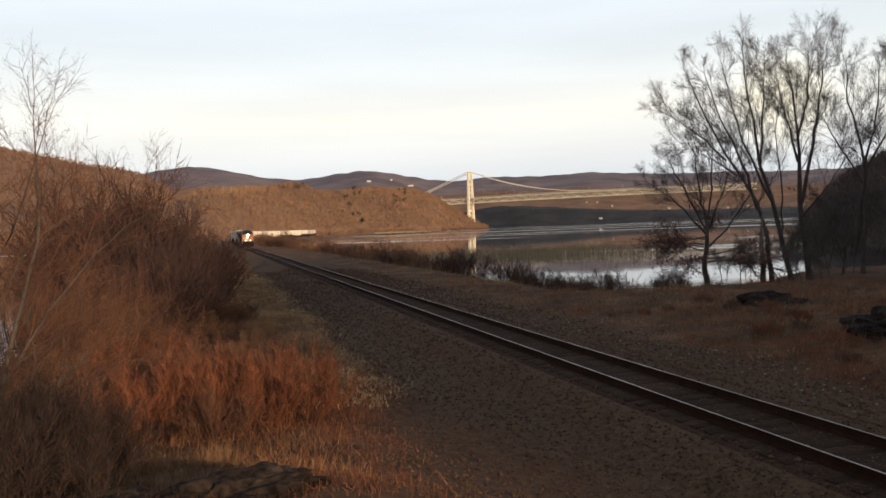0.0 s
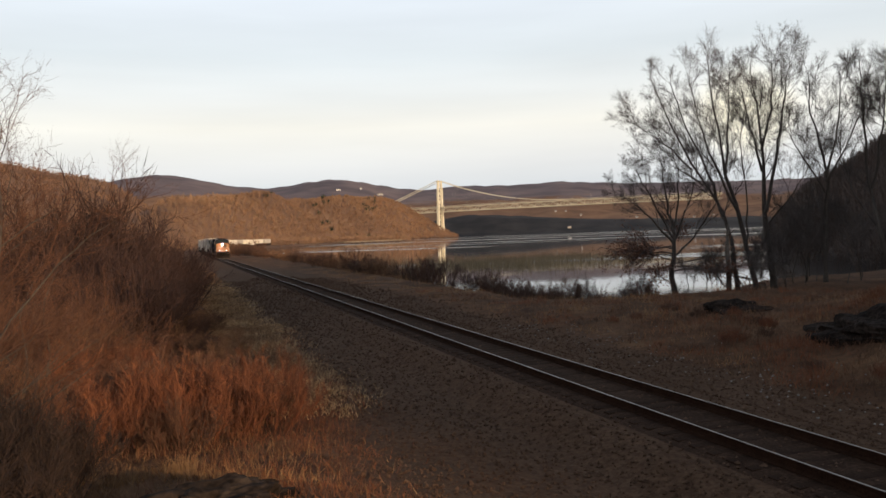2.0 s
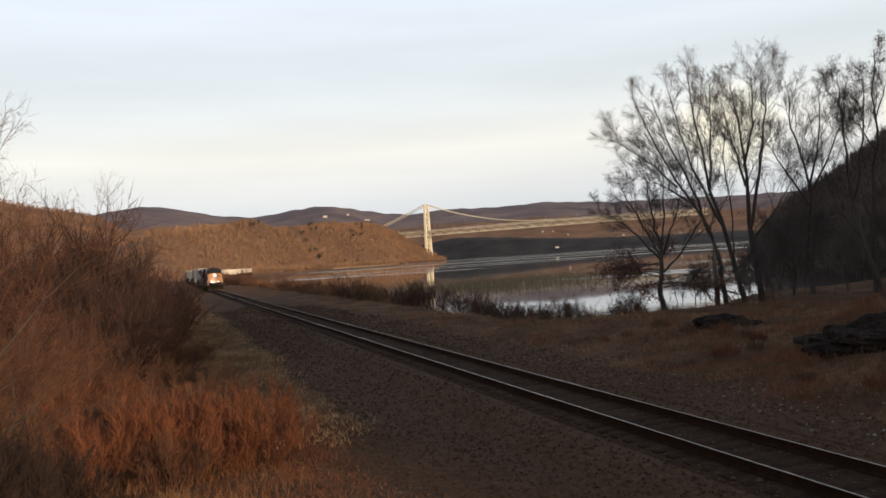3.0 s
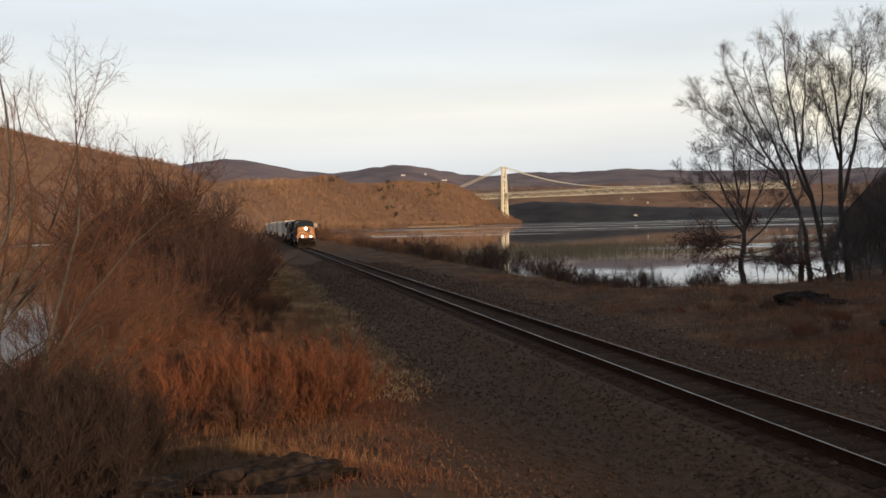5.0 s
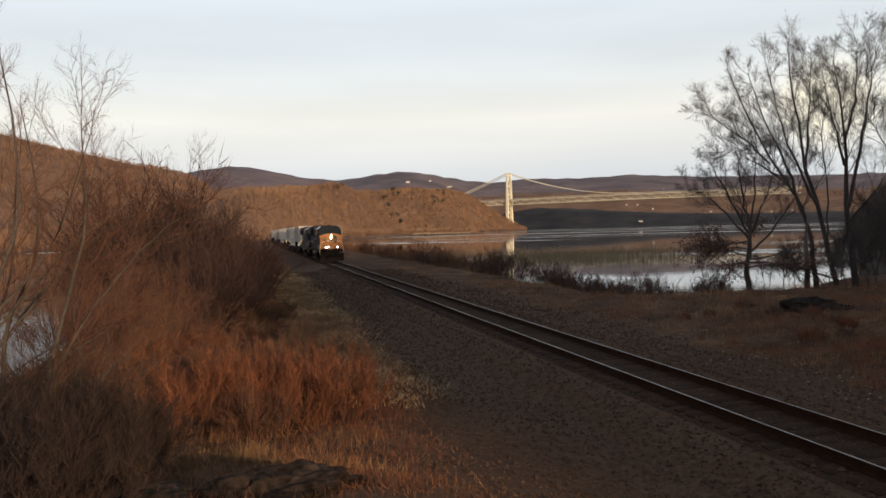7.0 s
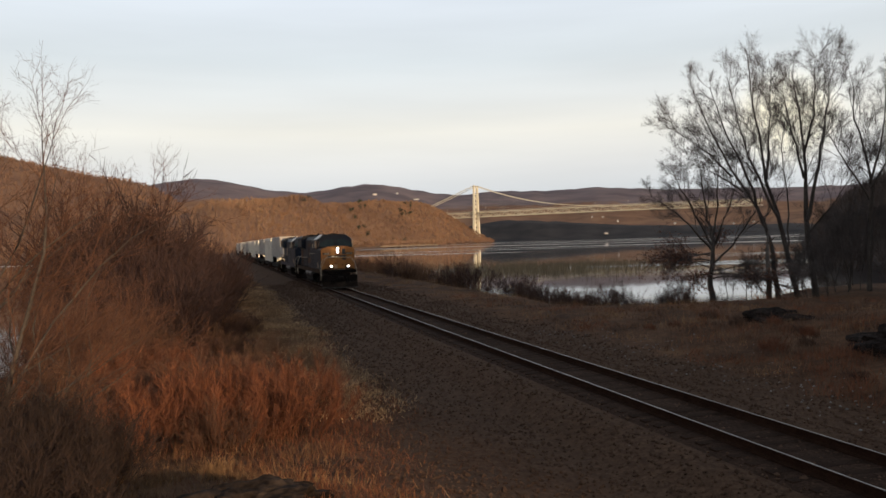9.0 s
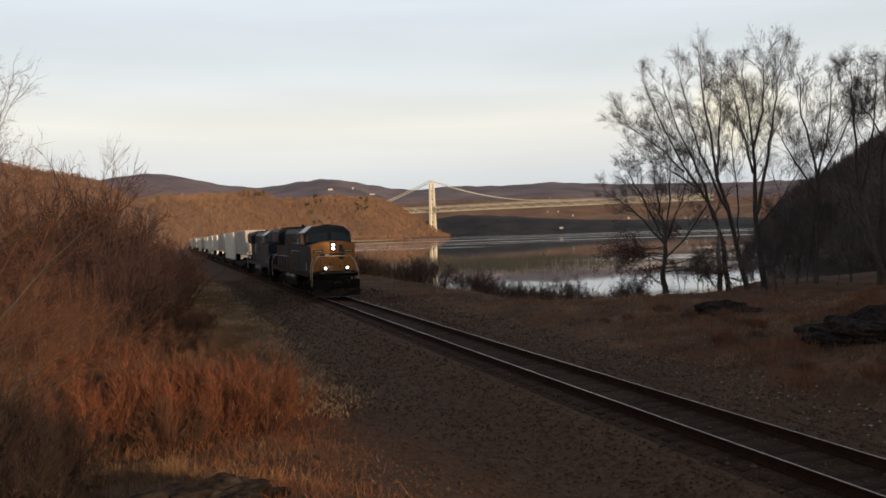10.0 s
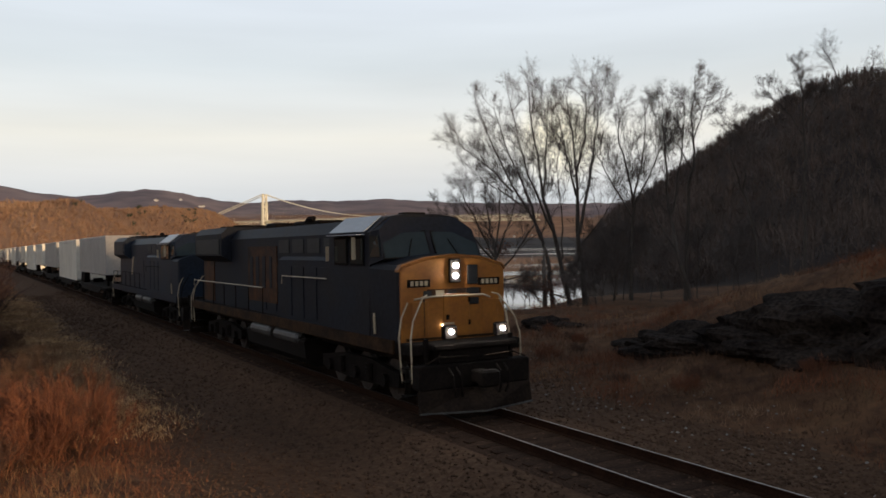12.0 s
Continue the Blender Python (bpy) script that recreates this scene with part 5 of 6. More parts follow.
def gauge_bars(parent, x, y, z, w, h, n, mat_, facing="front"):
    """Unreadable figures as a row of plain bars."""
    for k in range(n):
        c = -w / 2 + (k + 0.5) * w / n
        b = Mesh()
        if facing == "front":
            b.box(x + c - w / n * 0.3, x + c + w / n * 0.3, y, y + 0.015, z - h / 2, z + h / 2)
        else:
            b.box(x - 0.008, x + 0.008, y + c - w / n * 0.3, y + c + w / n * 0.3, z - h / 2, z + h / 2)
        part("number_bar", b, mat_, parent)


def build_locomotive(lead, wheel):
    """Local axes: y forward, x to the driver's right, z up from the rail head; 22.3 m long about the origin."""
    if lead:
        lo = tagged(new("locomotive"), "dark blue diesel locomotive with a golden yellow nose and lit headlights", "locomotive", "locomotives")
    else:
        lo = tagged(new("locomotive"), "faded blue diesel locomotive with dark radiator grilles, coupled second", "locomotive", "locomotives")
    blue = M_BLUE if lead else M_BLUE2
    F = 11.0
    # frame and walkway
    fr = Mesh().box(-1.5, 1.5, -F, F - 0.35, 1.36, 1.62, 0.03)
    fr.box(-0.9, 0.9, -F, F - 0.4, 1.05, 1.36)
    part("underframe", fr, M_BLACK, lo)
    sill = Mesh()
    for x in (-1, 1):
        sill.box(x * 1.52 - 0.03, x * 1.52 + 0.03, -F + 0.6, F - 1.2, 1.34, 1.66)
    part("side_sill", sill, M_SILL if lead else blue, lo, "dark ochre side sill" if lead else "")
    # long hood
    hood = Mesh().loft([[(-1.1, y, 1.62), (-1.1, y, 4.25), (-0.85, y, 4.60), (0.85, y, 4.60), (1.1, y, 4.25), (1.1, y, 1.62)] for y in (-F + 1.3, F - 5.2)])
    part("long_hood", hood, blue, lo)
    eng = Mesh().loft([[(-1.32, y, 1.62), (-1.32, y, 3.5), (-1.2, y, 3.6), (1.2, y, 3.6), (1.32, y, 3.5), (1.32, y, 1.62)] for y in (1.0, F - 5.25)])
    part("equipment_cabinet", eng, blue, lo)
    # radiator wings at the rear
    rad = Mesh().loft([[(-1.0, y, 3.3), (-1.5, y, 3.62), (-1.5, y, 4.48), (-1.25, y, 4.74), (1.25, y, 4.74), (1.5, y, 4.48), (1.5, y, 3.62), (1.0, y, 3.3)] for y in (-F + 1.3, -5.4)])
    part("radiator", rad, blue, lo)
    gr = Mesh()
    for x in (-1, 1):
        gr.box(x * 1.51 - 0.02, x * 1.51 + 0.02, -F + 1.6, -5.7, 3.68, 4.28)
        gr.box(x * 0.99 - 0.02, x * 0.99 + 0.02, -F + 1.7, -5.8, 2.2, 3.2)
    part("radiator_grille", gr, M_GRILLE, lo)
    for k in range(7):
        for x in (-1, 1):
            part("hood_door", Mesh().box(x * (1.33 if k > 2 else 1.11) - 0.012, x * (1.33 if k > 2 else 1.11) + 0.012, -1.95 + k * 1.08, -1.02 + k * 1.08, 1.75, 3.3), blue, lo)
    for k in range(4):
        for x in (-1, 1):
            part("intake_grille", Mesh().box(x * 1.1 - 0.02, x * 1.1 + 0.02, 0.4 + k * 1.35, 1.4 + k * 1.35, 3.72, 4.15), M_GRILLE, lo)
    for k in range(6):
        for x in (-1, 1):
            part("hood_latch", Mesh().box(x * 1.125 - 0.01, x * 1.125 + 0.01, -1.86 + k * 1.08, -1.80 + k * 1.08, 2.3, 2.5), M_GRILLE, lo)
    part("antenna_plate", Mesh().box(-0.3, 0.3, F - 3.3, F - 2.9, 4.70, 4.76, 0.01), M_BLACK, lo)
    for k in range(3):
        part("air_horn", Mesh().tube([(0.7, 2.2 - 0.2 * k, 4.72), (0.7, 2.6 - 0.2 * k, 4.80)], [0.03, 0.08], 8), M_BLACK, lo)
    part("exhaust_stack", Mesh().box(-0.45, 0.45, -3.1, -1.9, 4.60, 4.80, 0.04), M_BLACK, lo)
    part("roof_hatch", Mesh().box(-0.7, 0.7, 0.6, 3.0, 4.60, 4.74, 0.05), M_BLACK, lo)
    for k in range(2):
        part("roof_fan", Mesh().tube([(0, -F + 2.6 + k * 2.0, 4.74), (0, -F + 2.6 + k * 2.0, 4.84)], 0.7, 14), M_BLACK, lo)
    if lead:
        # yellow field on the side with a plain emblem
        for x in (-1, 1):
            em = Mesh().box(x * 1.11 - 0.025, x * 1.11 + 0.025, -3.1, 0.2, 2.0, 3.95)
            em = part("side_emblem", em, M_YELLOW_DARK, lo, "faded yellow panel with plain dark bars")
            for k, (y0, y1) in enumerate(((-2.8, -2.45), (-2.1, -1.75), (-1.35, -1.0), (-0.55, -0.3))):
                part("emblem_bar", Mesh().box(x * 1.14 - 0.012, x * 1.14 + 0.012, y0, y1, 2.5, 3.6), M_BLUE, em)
            part("yellow_panel", Mesh().box(x * 1.11 - 0.025, x * 1.11 + 0.025, -F + 1.31, -F + 3.0, 1.7, 3.6), M_YELLOW_DARK, lo)
    else:
        for x in (-1, 1):
            slash = Mesh().prism([(-5.2, 2.4), (-4.9, 2.4), (-4.3, 3.5), (-4.7, 3.5)], x * 1.11 - 0.03, x * 1.11 + 0.03)
            part("white_slash", slash, M_WHITE_RAIL, lo, "white painted slash")
    # cab
    c0, c1 = F - 5.2, F - 2.55
    cab = Mesh().loft([[(-1.52, y, 1.62), (-1.48, y, 4.24), (-1.02, y, 4.62), (-0.5, y, 4.70), (0.5, y, 4.70), (1.02, y, 4.62), (1.48, y, 4.24), (1.52, y, 1.62)] for y in (c0, c1)])
    part("cab", cab, blue, lo)
    # sky light on the roof's slopes, put into a pale strip each side
    for x in (-1, 1):
        roof = Mesh().loft([[(x * 1.50, y, 4.24), (x * 1.03, y, 4.64), (x * 1.02, y, 4.67), (x * 1.54, y, 4.26)] for y in (c0 + 0.1, c1 - 0.25)])
        part("roof_edge", roof, M_ROOF, lo, "sloping edge of the cab roof, pale with painted sky light")
    # the face leans back from the nose to the roof, with two broad windscreens
    face = Mesh().loft([[(-1.5, c1, 3.42), (1.5, c1, 3.42), (1.42, c1 + 0.62, 3.56), (-1.42, c1 + 0.62, 3.56)],
                        [(-1.48, c1 - 0.05, 4.24), (1.48, c1 - 0.05, 4.24), (1.34, c1 + 0.26, 4.30), (-1.34, c1 + 0.26, 4.30)],
                        [(-0.98, c1 - 0.05, 4.60), (0.98, c1 - 0.05, 4.60), (0.92, c1 + 0.10, 4.62), (-0.92, c1 + 0.10, 4.62)]])
    part("windscreen_frame", face, blue, lo)
    for x in (-1, 1):
        q = lambda u, v, o=0.0: (x * (0.10 + u * (1.26 - 0.06 * v)), c1 + 0.60 - v * 0.32 + o, 3.64 + v * 0.60 - 0.05 * u)
        rim = Mesh().loft([[q(-0.03, -0.05, o), q(1.03, -0.05, o), q(1.03, 1.05, o), q(-0.03, 1.05, o)] for o in (-0.02, 0.012)])
        scr = part("windscreen", Mesh().loft([[q(0, 0, o), q(1, 0, o), q(1, 1, o), q(0, 1, o)] for o in (-0.01, 0.022)]), M_GLASS, lo, "dark windscreen")
        part("window_rim", rim, M_BLACK, scr)
        part("wiper", Mesh().tube([q(0.5, -0.02, 0.04), q(0.35, 0.7, 0.05)], 0.012, 5), M_BLACK, scr)
        part("corner_window", Mesh().loft([[(x * 1.47, c1 + 0.02, 3.62), (x * 1.42, c1 + 0.50, 3.62), (x * 1.37, c1 + 0.26, 4.14), (x * 1.46, c1 + 0.0, 4.14)],
                                           [(x * 1.50, c1 + 0.02, 3.62), (x * 1.45, c1 + 0.50, 3.62), (x * 1.40, c1 + 0.26, 4.14), (x * 1.49, c1 + 0.0, 4.14)]]), M_GLASS, lo)
        for yy in (c0 + 0.5, c0 + 1.55):
            w = part("side_window", Mesh().box(x * 1.525 - 0.012, x * 1.525 + 0.012, yy, yy + 0.75, 3.45, 4.08), M_GLASS, lo)
            part("window_rim", Mesh().box(x * 1.52 - 0.01, x * 1.52 + 0.01, yy - 0.05, yy + 0.80, 3.40, 4.13), M_BLACK, w)
        part("mirror", Mesh().box(x * 1.66 - 0.05, x * 1.66 + 0.05, c1 - 0.62, c1 - 0.58, 3.55, 4.12), M_WHITE_RAIL, lo)
        part("mirror", Mesh().box(x * 1.66 - 0.04, x * 1.66 + 0.04, c0 + 0.25, c0 + 0.29, 3.50, 3.90), M_WHITE_RAIL, lo)
        part("sun_visor", Mesh().box(x * 1.60 - 0.12, x * 1.60 + 0.12, c0 + 0.35, c1 - 0.3, 4.17, 4.20), M_ROOF, lo)
        part("cab_step_grab", Mesh().tube([(x * 1.56, c1 + 0.4, 1.75), (x * 1.58, c1 + 0.4, 2.25)], 0.03, 6), M_WHITE_RAIL, lo, "pale grab iron")
    # broad nose with a low arched top
    nose_mat = M_YELLOW if lead else blue
    ring = lambda y, w, top: [(-w, y, 1.62), (-w, y, top - 0.36), (-w * 0.94, y, top - 0.24), (-w * 0.5, y, top - 0.06), (0, y, top), (w * 0.5, y, top - 0.06), (w * 0.94, y, top - 0.24), (w, y, top - 0.36), (w, y, 1.62)]
    nose = Mesh().loft([ring(c1 - 0.02, 1.50, 3.70), ring(F - 1.1, 1.48, 3.66), ring(F - 0.98, 1.45, 3.62)])
    part("nose", nose, blue, lo)
    y = F - 0.95
    part("nose_front", Mesh().loft([ring(y - 0.04, 1.455, 3.63), ring(y, 1.43, 3.60)]), nose_mat, lo, "golden yellow nose front" if lead else "")
    part("nose_band", Mesh().loft([[(a, yy, z + o) for a, _, z in ring(0, 1.49, 3.675)[1:8] for o in (0,)] + [(a, yy, z - 0.05) for a, _, z in reversed(ring(0, 1.49, 3.675)[1:8])] for yy in (F - 1.16, F - 0.97)]), nose_mat, lo)
    door = Mesh().box(-0.40, 0.32, y, y + 0.035, 1.7, 2.72, 0.01)
    nd = part("nose_door", door, nose_mat, lo)
    part("door_latch", Mesh().box(0.18, 0.26, y + 0.036, y + 0.06, 2.1, 2.22), M_BLACK, nd)
    for z in (1.95, 2.5):
        part("door_hinge", Mesh().box(-0.42, -0.36, y + 0.036, y + 0.055, z, z + 0.12), M_BLACK, nd)
    hl = Mesh().box(-0.16, 0.16, y - 0.02, y + 0.06, 2.98, 3.56, 0.02)
    hl2 = part("headlight_housing", hl, M_BLACK, lo)
    if lead:
        for z in (3.15, 3.39):
            part("headlight", Mesh().tube([(0, y + 0.06, z), (0, y + 0.11, z)], [0.06, 0.053], 16), M_LAMP, hl2, "lit white headlight")
        part("nose_window", Mesh().box(-0.66, -0.36, y, y + 0.025, 2.93, 3.40, 0.02), M_GRILLE, lo, "dark nose window")
        for z in (2.44, 2.68):
            part("nose_vent", Mesh().box(-0.68, -0.34, y, y + 0.028, z, z + 0.17, 0.02), M_GRILLE, lo)
        for xx in (0.08, 0.42, 0.76):
            part("emblem_bar", Mesh().box(xx - 0.13, xx + 0.10, y + 0.012, y + 0.018, 2.69, 2.81), M_WHITE_RAIL if xx == 0.42 else M_GRILLE, lo)
        for xx in (-0.34, 0.84):
            part("door_seam", Mesh().box(xx - 0.014, xx + 0.014, y, y + 0.02, 1.74, 2.62), M_GRILLE, lo)
        for x in (-1, 1):
            nb = part("number_board", Mesh().box(x * 0.98 - 0.3, x * 0.98 + 0.3, y - 0.05, y + 0.03, 2.90, 3.08), M_BLACK, lo)
            gauge_bars(nb, x * 0.98, y + 0.032, 2.99, 0.5, 0.11, 4, M_WHITE_RAIL)
        part("nose_emblem", Mesh().box(-0.75, 0.75, y, y + 0.012, 2.66, 2.84), M_YELLOW_DARK, lo, "plain dark yellow emblem panel")
        part("grab_rail", Mesh().tube([(-0.95, y + 0.1, 2.60), (-0.7, y + 0.2, 2.68), (0.7, y + 0.2, 2.68), (1.15, y + 0.1, 2.62)], 0.025, 6), M_WHITE_RAIL, lo)
        part("marker_light", Mesh().tube([(0.36, y + 0.036, 1.98), (0.36, y + 0.05, 1.98)], [0.008, 0.006], 10), M_LAMP, lo, "small lit marker light")
        for xx, z0, z1 in ((-1.0, 1.75, 2.55), (0.95, 1.75, 2.55)):
            part("nose_hatch", Mesh().box(xx - 0.22, xx + 0.22, y, y + 0.02, z0, z1, 0.006), nose_mat, lo)
        part("nose_trim", Mesh().box(-1.32, 1.32, y, y + 0.015, 1.64, 1.70), M_SILL, lo)
        for k in range(3):
            part("step_bar", Mesh().box(0.05, 0.35, y + 0.03, y + 0.06, 1.75 + 0.12 * k, 1.79 + 0.12 * k), M_WHITE_RAIL, lo)
    # front platform, pilot, plough, couplers
    for sgn in ((1, -1)):
        ya, yb = (F - 0.36, F + 0.02) if sgn > 0 else (-F, -F + 0.36)
        part("pilot", Mesh().box(-1.5, 1.5, ya, yb, 0.62, 1.18, 0.03), M_BLACK, lo)
        part("draft_sill", Mesh().box(-0.95, 0.95, ya - 0.05, yb - 0.06, 1.18, 1.50, 0.03), M_BLACK, lo)
        part("front_platform", Mesh().box(-1.12, 1.12, ya - 0.2, yb + 0.03, 1.50, 1.64, 0.03), M_BLACK, lo)
        for x in (-1, 1):
            part("stanchion_post", Mesh().box(x * 1.16 - 0.05, x * 1.16 + 0.05, ya, ya + 0.1, 1.18, 1.75, 0.01), M_BLACK, lo)
            part("cut_lever", Mesh().tube([(x * 0.2, sgn * (F + 0.03), 1.32), (x * 1.0, sgn * (F + 0.03), 1.36), (x * 1.35, sgn * (F + 0.03), 1.22)], 0.02, 5), M_DUSTY, lo)
        y0 = sgn * F
        plw = Mesh().loft([[(-1.5, y0, 0.62), (-0.0, y0 + sgn * 0.10, 0.62), (1.5, y0, 0.62), (1.5, y0 - sgn * 0.1, 0.62), (-1.5, y0 - sgn * 0.1, 0.62)],
                           [(-1.52, y0 + sgn * 0.06, 0.12), (0.0, y0 + sgn * 0.42, 0.10), (1.52, y0 + sgn * 0.06, 0.12), (1.5, y0 - sgn * 0.04, 0.12), (-1.5, y0 - sgn * 0.04, 0.12)]])
        part("snow_plough", plw, M_DUSTY, lo, "dusty steel snow plough")
        part("plough_edge", Mesh().tube([(-1.52, y0 + sgn * 0.075, 0.13), (0.0, y0 + sgn * 0.435, 0.11), (1.52, y0 + sgn * 0.075, 0.13)], 0.022, 5), M_TANK, lo, "worn bright lower edge")
        cp = Mesh().box(-0.16, 0.16, min(y0, y0 + sgn * 0.55), max(y0, y0 + sgn * 0.55), 0.72, 1.02, 0.03)
        cp.box(-0.24, 0.24, min(y0 + sgn * 0.4, y0 + sgn * 0.68), max(y0 + sgn * 0.4, y0 + sgn * 0.68), 0.68, 1.06, 0.05)
        part("coupler", cp, M_BLACK, lo)
        for x in (-0.55, 0.55, -0.75, 0.75):
            part("air_hose", Mesh().tube([(x, y0, 1.1), (x, y0 + sgn * 0.2, 0.95), (x * 0.95, y0 + sgn * 0.24, 0.6), (x * 0.9, y0 + sgn * 0.2, 0.45)], 0.03, 5), M_BLACK, lo)
        for x in (-1, 1):
            for k in range(4):
                part("step", Mesh().box(x * 1.3 - 0.22, x * 1.3 + 0.22, y0 - sgn * 0.75 - 0.13, y0 - sgn * 0.75 + 0.13, 0.40 + k * 0.32, 0.43 + k * 0.32), M_BLACK, lo)
            hr = Mesh().tube([(x * 1.48, y0 - sgn * 0.36, 0.75), (x * 1.5, y0 - sgn * 0.36, 1.3), (x * 1.5, y0 - sgn * 0.38, 1.75), (x * 1.40, y0 - sgn * 0.45, 2.15), (x * 1.2, y0 - sgn * 0.55, 2.45), (x * 1.04, y0 - sgn * 0.62, 2.68), (x * 0.9, y0 - sgn * 0.68, 2.72)], 0.02, 6)
            part("corner_handrail", hr, M_WHITE_RAIL if lead or sgn < 0 else M_BLACK, lo)
            hr = Mesh().tube([(x * 1.48, y0 - sgn * 0.86, 0.7), (x * 1.52, y0 - sgn * 0.88, 1.3), (x * 1.54, y0 - sgn * 0.9, 1.75), (x * 1.46, y0 - sgn * 0.92, 2.2), (x * 1.28, y0 - sgn * 0.93, 2.55)], 0.02, 6)
            part("corner_handrail", hr, M_WHITE_RAIL, lo)
    if lead:
        for x in (-0.70, 0.70):
            dl = part("ditch_light_housing", Mesh().box(x - 0.18, x + 0.18, F - 0.1, F + 0.06, 1.74, 2.06, 0.03), M_BLACK, lo)
            part("ditch_light", Mesh().tube([(x, F + 0.06, 1.92), (x, F + 0.11, 1.92)], [0.052, 0.046], 16), M_LAMP, dl, "lit white ditch light")
    # side handrails
    for x in (-1, 1):
        for y0, y1, z in ((-F + 0.9, -0.3, 2.55), (1.7, F - 5.5, 3.0)):
            part("handrail", Mesh().tube([(x * 1.48, y0, z - 0.25), (x * 1.48, y0 + 0.05, z), (x * 1.48, (y0 + y1) / 2, z), (x * 1.48, y1, z)], 0.018, 5), M_WHITE_RAIL if lead else M_BLACK, lo)
        for k in range(7):
            yy = -F + 0.9 + k * (F - 1.2) / 6
            part("stanchion", Mesh().tube([(x * 1.48, yy, 1.62), (x * 1.48, yy, 2.55)], 0.018, 5), M_BLACK, lo)
    # tank and air reservoirs
    tank = Mesh().loft([[(-1.45, yy, 1.02), (-1.40, yy, 0.55), (-1.05, yy, 0.28), (1.05, yy, 0.28), (1.40, yy, 0.55), (1.45, yy, 1.02), (1.4, yy, 1.1), (-1.4, yy, 1.1)] for yy in (-2.3, 3.6)])
    part("fuel_tank", tank, M_BLACK, lo)
    for x in (-1, 1):
        for y0, y1 in ((-1.6, 0.5), (0.9, 3.1)):
            part("air_reservoir", Mesh().tube([(x * 1.36, y0, 1.12), (x * 1.36, y0 + 0.1, 1.12), (x * 1.36, y1 - 0.1, 1.12), (x * 1.36, y1, 1.12)], [0.12, 0.2, 0.2, 0.12], 12), M_TANK, lo, "dull steel air reservoir")
    sets = truck(lo, F - 4.3, 3, 0.53, wheel, 1) + truck(lo, -F + 4.3, 3, 0.53, wheel, 1)
    return lo, sets


def build_flatcar(wheel):
    fc = tagged(new("flatcar"), "black flatcar carrying a white trailer", "rail car", "flatcars of the train")
    m = Mesh().box(-1.35, 1.35, -8.9, 8.9, 0.98, 1.16, 0.03)
    m.box(-0.35, 0.35, -9.3, 9.3, 0.62, 0.98)
    part("deck", m, M_BLACK, fc)
    for x in (-1, 1):
        part("side_sill", Mesh().prism([(-8.8, 0.99), (-6.2, 0.99), (-5.0, 0.66), (5.0, 0.66), (6.2, 0.99), (8.8, 0.99), (8.8, 1.12), (-8.8, 1.12)], x * 1.37 - 0.03, x * 1.37 + 0.03), M_BLACK, fc)
    for y in (-1, 1):
        part("coupler", Mesh().box(-0.16, 0.16, min(y * 9.2, y * 9.75), max(y * 9.2, y * 9.75), 0.72, 1.0, 0.03), M_STEEL, fc)
        part("hitch", Mesh().prism([(y * 6.2 - 0.5, 1.16), (y * 6.2 + 0.5, 1.16), (y * 6.2 + 0.1, 1.5), (y * 6.2 - 0.1, 1.5)], -0.4, 0.4), M_BLACK, fc)
    sets = truck(fc, 6.9, 2, 0.42, wheel, 1) + truck(fc, -6.9, 2, 0.42, wheel, 1)
    return fc


def build_trailer(grey, low=2.1, half=8.2):
    label = ("light grey box trailer riding on a flatcar" if grey else "white box trailer riding on a flatcar") if low > 1.2 else "white freight container low on a flatcar"
    tr = tagged(new("freight_trailer" if low > 1.2 else "freight_container"), label, "trailer", "trailers of the train")
    body = M_BOX_GREY if grey else M_BOX
    L = half
    part("box", Mesh().box(-1.29, 1.29, -L, L, low, 5.05, 0.04), body, tr)
    ribs = Mesh()
    for x in (-1, 1):
        ribs.box(x * 1.30 - 0.012, x * 1.30 + 0.012, -L + 0.05, L - 0.05, low + 0.02, low + 0.16)
        ribs.box(x * 1.30 - 0.012, x * 1.30 + 0.012, -L + 0.05, L - 0.05, 4.87, 4.98)
        for k in range(int(L * 3.2)):
            yy = -L + 0.3 + k * 0.6
            ribs.box(x * 1.30 - 0.010, x * 1.30 + 0.010, yy - 0.03, yy + 0.03, low + 0.18, 4.85)
    part("rib", ribs, body, tr)
    for y in (-1, 1):
        for x in (-0.62, 0.62):
            part("end_panel", Mesh().box(x - 0.58, x + 0.58, min(y * L, y * (L + 0.03)), max(y * L, y * (L + 0.03)), low + 0.13, 4.91), body, tr)
    part("chassis", Mesh().box(-0.55, 0.55, -L + 0.1, L - 0.1, low - 0.18 if low > 1.2 else 1.165, low - 0.01 if low > 1.2 else low + 0.5), M_BLACK, tr)
    for y in ((-L + 1.2, -L + 2.5) if low > 1.2 else ()):
        for x in (-1, 1):
            part("tyre", Mesh().tube([(x * 0.78, y, 1.64), (x * 1.25, y, 1.64)], 0.48, 14), M_BLACK, tr)
    for x in ((-0.7, 0.7) if low > 1.2 else ()):
        part("landing_leg", Mesh().box(x - 0.07, x + 0.07, L - 3.2, L - 3.0, 1.17, 1.92), M_BLACK, tr)
    return tr


SPEED, NOSE_END = 18.0, 16.3          # metres a second; where the nose stands at 12 s


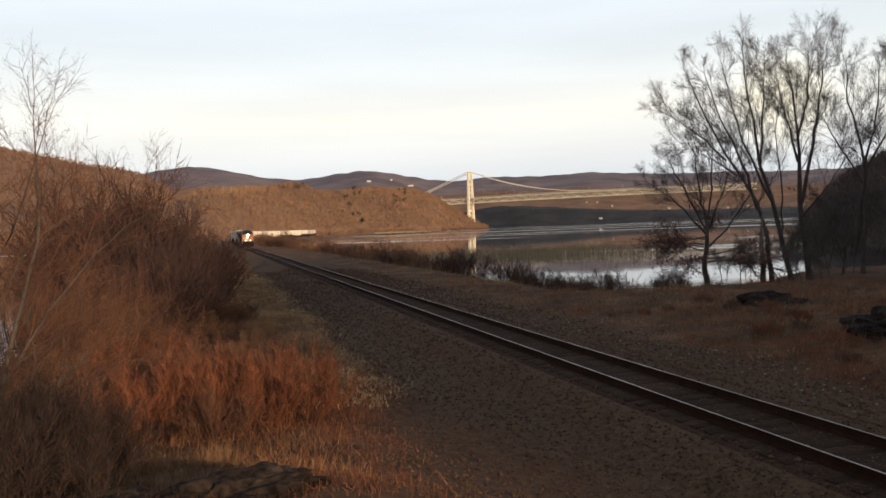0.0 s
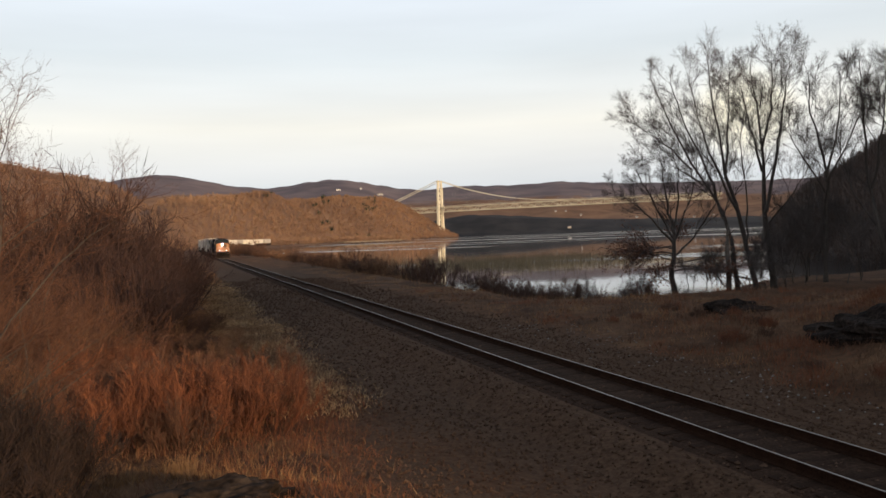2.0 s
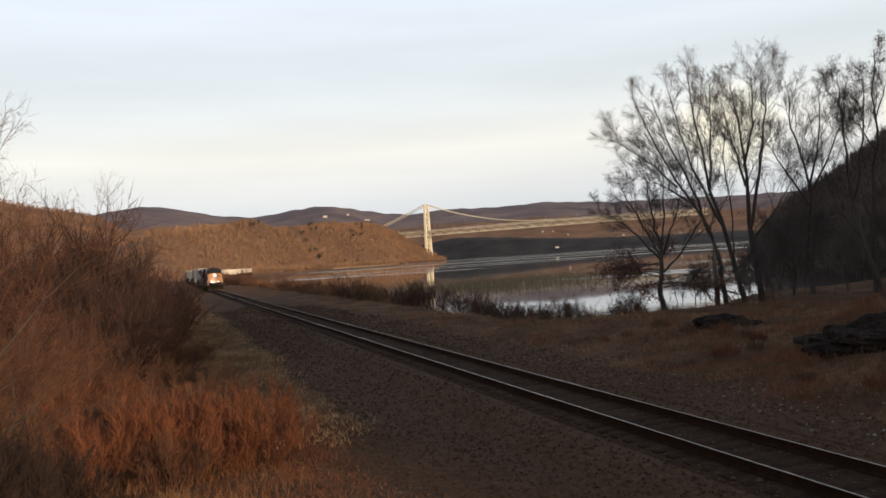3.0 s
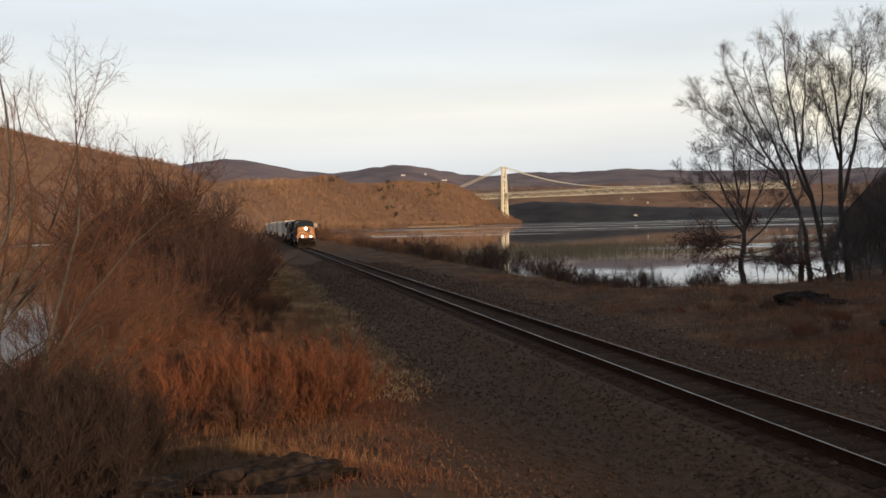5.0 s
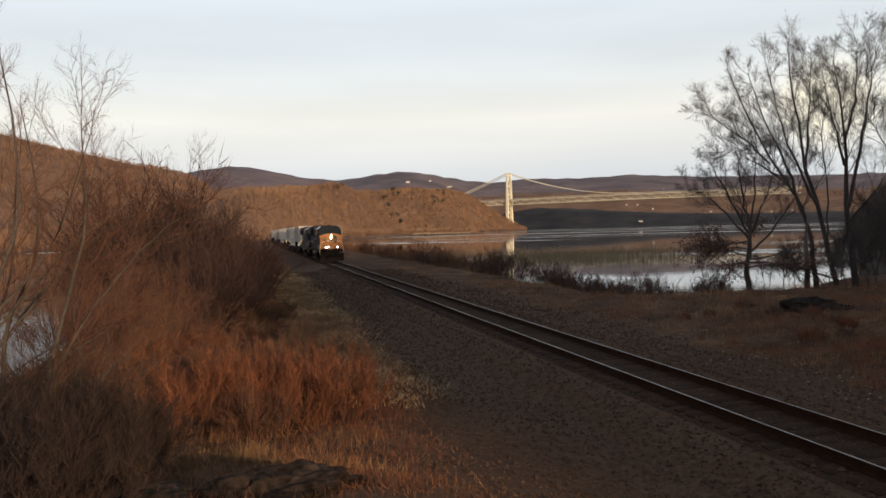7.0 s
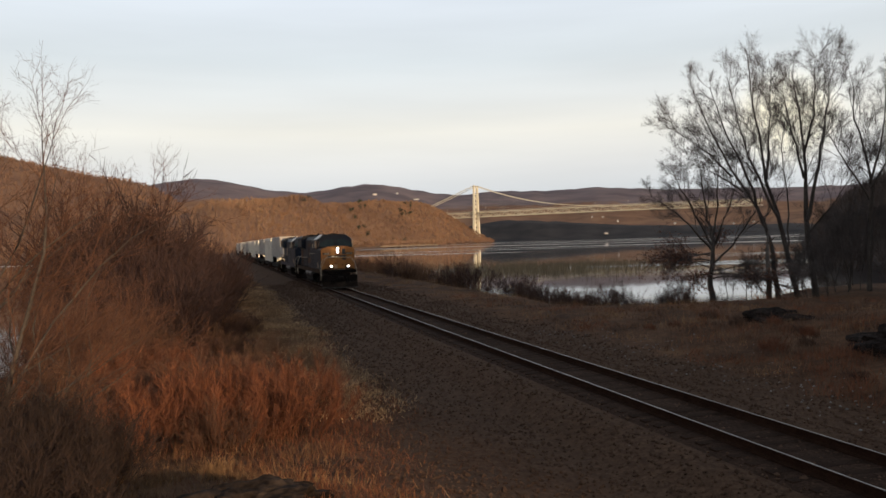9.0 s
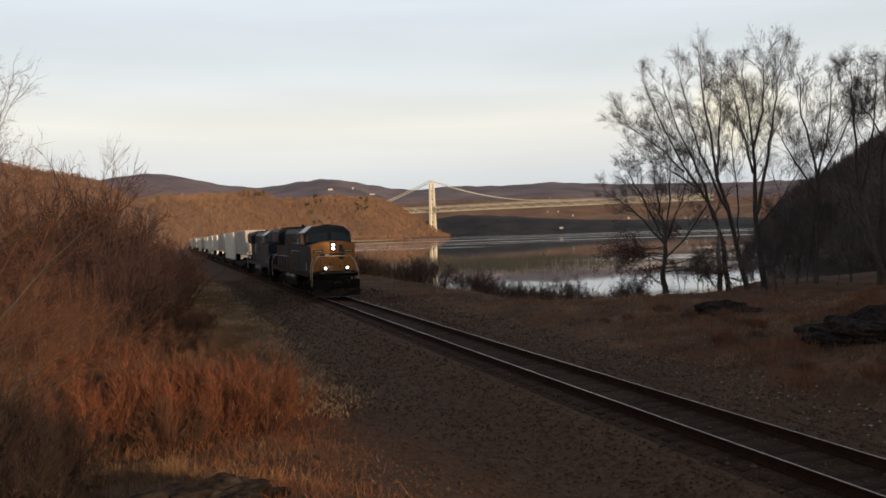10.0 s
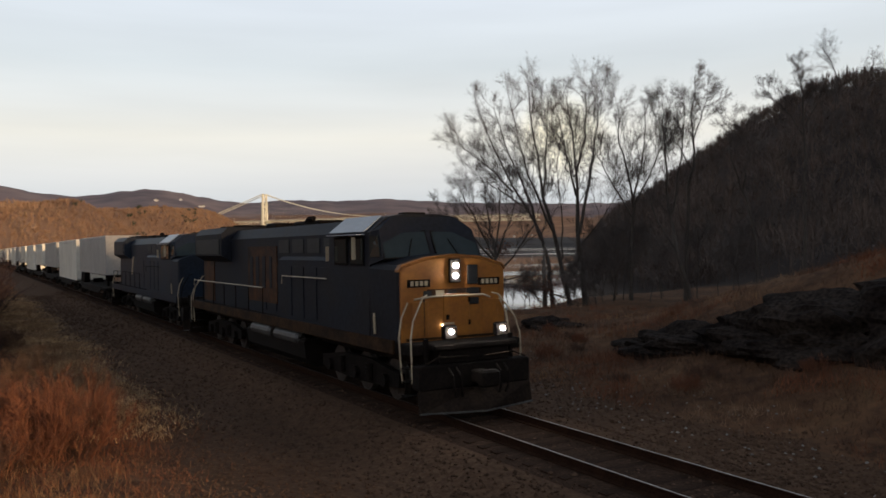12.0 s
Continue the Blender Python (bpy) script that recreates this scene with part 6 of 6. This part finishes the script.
def car_pose(s_mid, half):
    """Pose of a vehicle whose middle stands at s_mid; it travels towards smaller s."""
    a, b = rail_point(s_mid - half), rail_point(s_mid + half)
    d = (a - b).normalized()
    c = (a + b) / 2
    return pose(c.x, c.y, 0, 0, 0, math.degrees(math.atan2(-d.x, d.y)))


def build_train():
    wl, wf = wheel_mesh(0.53), wheel_mesh(0.42)
    out = []
    lead, s1 = build_locomotive(True, wl)
    second, s2 = build_locomotive(False, wl)
    out.append((lead, 11.1, 6.7))
    out.append((second, 11.1 + 23.3, 6.7))
    car = build_flatcar(wf)
    boxes = [build_trailer(True), build_trailer(False, 1.17, 8.3), build_trailer(False, 2.1, 6.6)]
    order = [0, 1, 0, 2, 1, 2, 0, 1, 2, 2, 0, 1, 2, 0, 2, 1, 0, 2, 1, 2, 0]
    used = set()
    pos = 58.0
    for k in range(21):
        c = car if k == 0 else copy_thing(car, pose(0, 0, 0))
        base = boxes[order[k]]
        first = order[k] not in used
        used.add(order[k])
        t = base if first else copy_thing(base, pose(0, 0, 0))
        out.append((c, pos, 6.9))
        out.append((t, pos, 6.9))
        pos += 19.6
    return out, s1 + s2


build_track()
TRAIN, WHEELSETS = build_train()
build_trees()
build_bushes()
build_rocks()
build_bridge()
build_houses()
build_woods()
build_grass()
build_stones()
build_pale_stones()


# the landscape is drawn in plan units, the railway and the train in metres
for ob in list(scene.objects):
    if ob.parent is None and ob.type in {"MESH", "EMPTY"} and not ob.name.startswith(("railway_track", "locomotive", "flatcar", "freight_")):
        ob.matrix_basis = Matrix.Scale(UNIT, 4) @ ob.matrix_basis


def motions():
    times = [0.0, 0.1] + [0.5 * k for k in range(1, 24)] + [11.9, 12.0]
    for thing, behind, half in TRAIN:
        walk(thing, [(t, car_pose(NOSE_END + SPEED * (12 - t) + behind, half)) for t in times])
    # wheels roll forward with the locomotive
    for ob, y, r in WHEELSETS:
        walk(ob, [(k / 30, pose(0, y, r, -math.degrees(SPEED * k / 30 / r), 0, 0)) for k in range(361)])


motions()
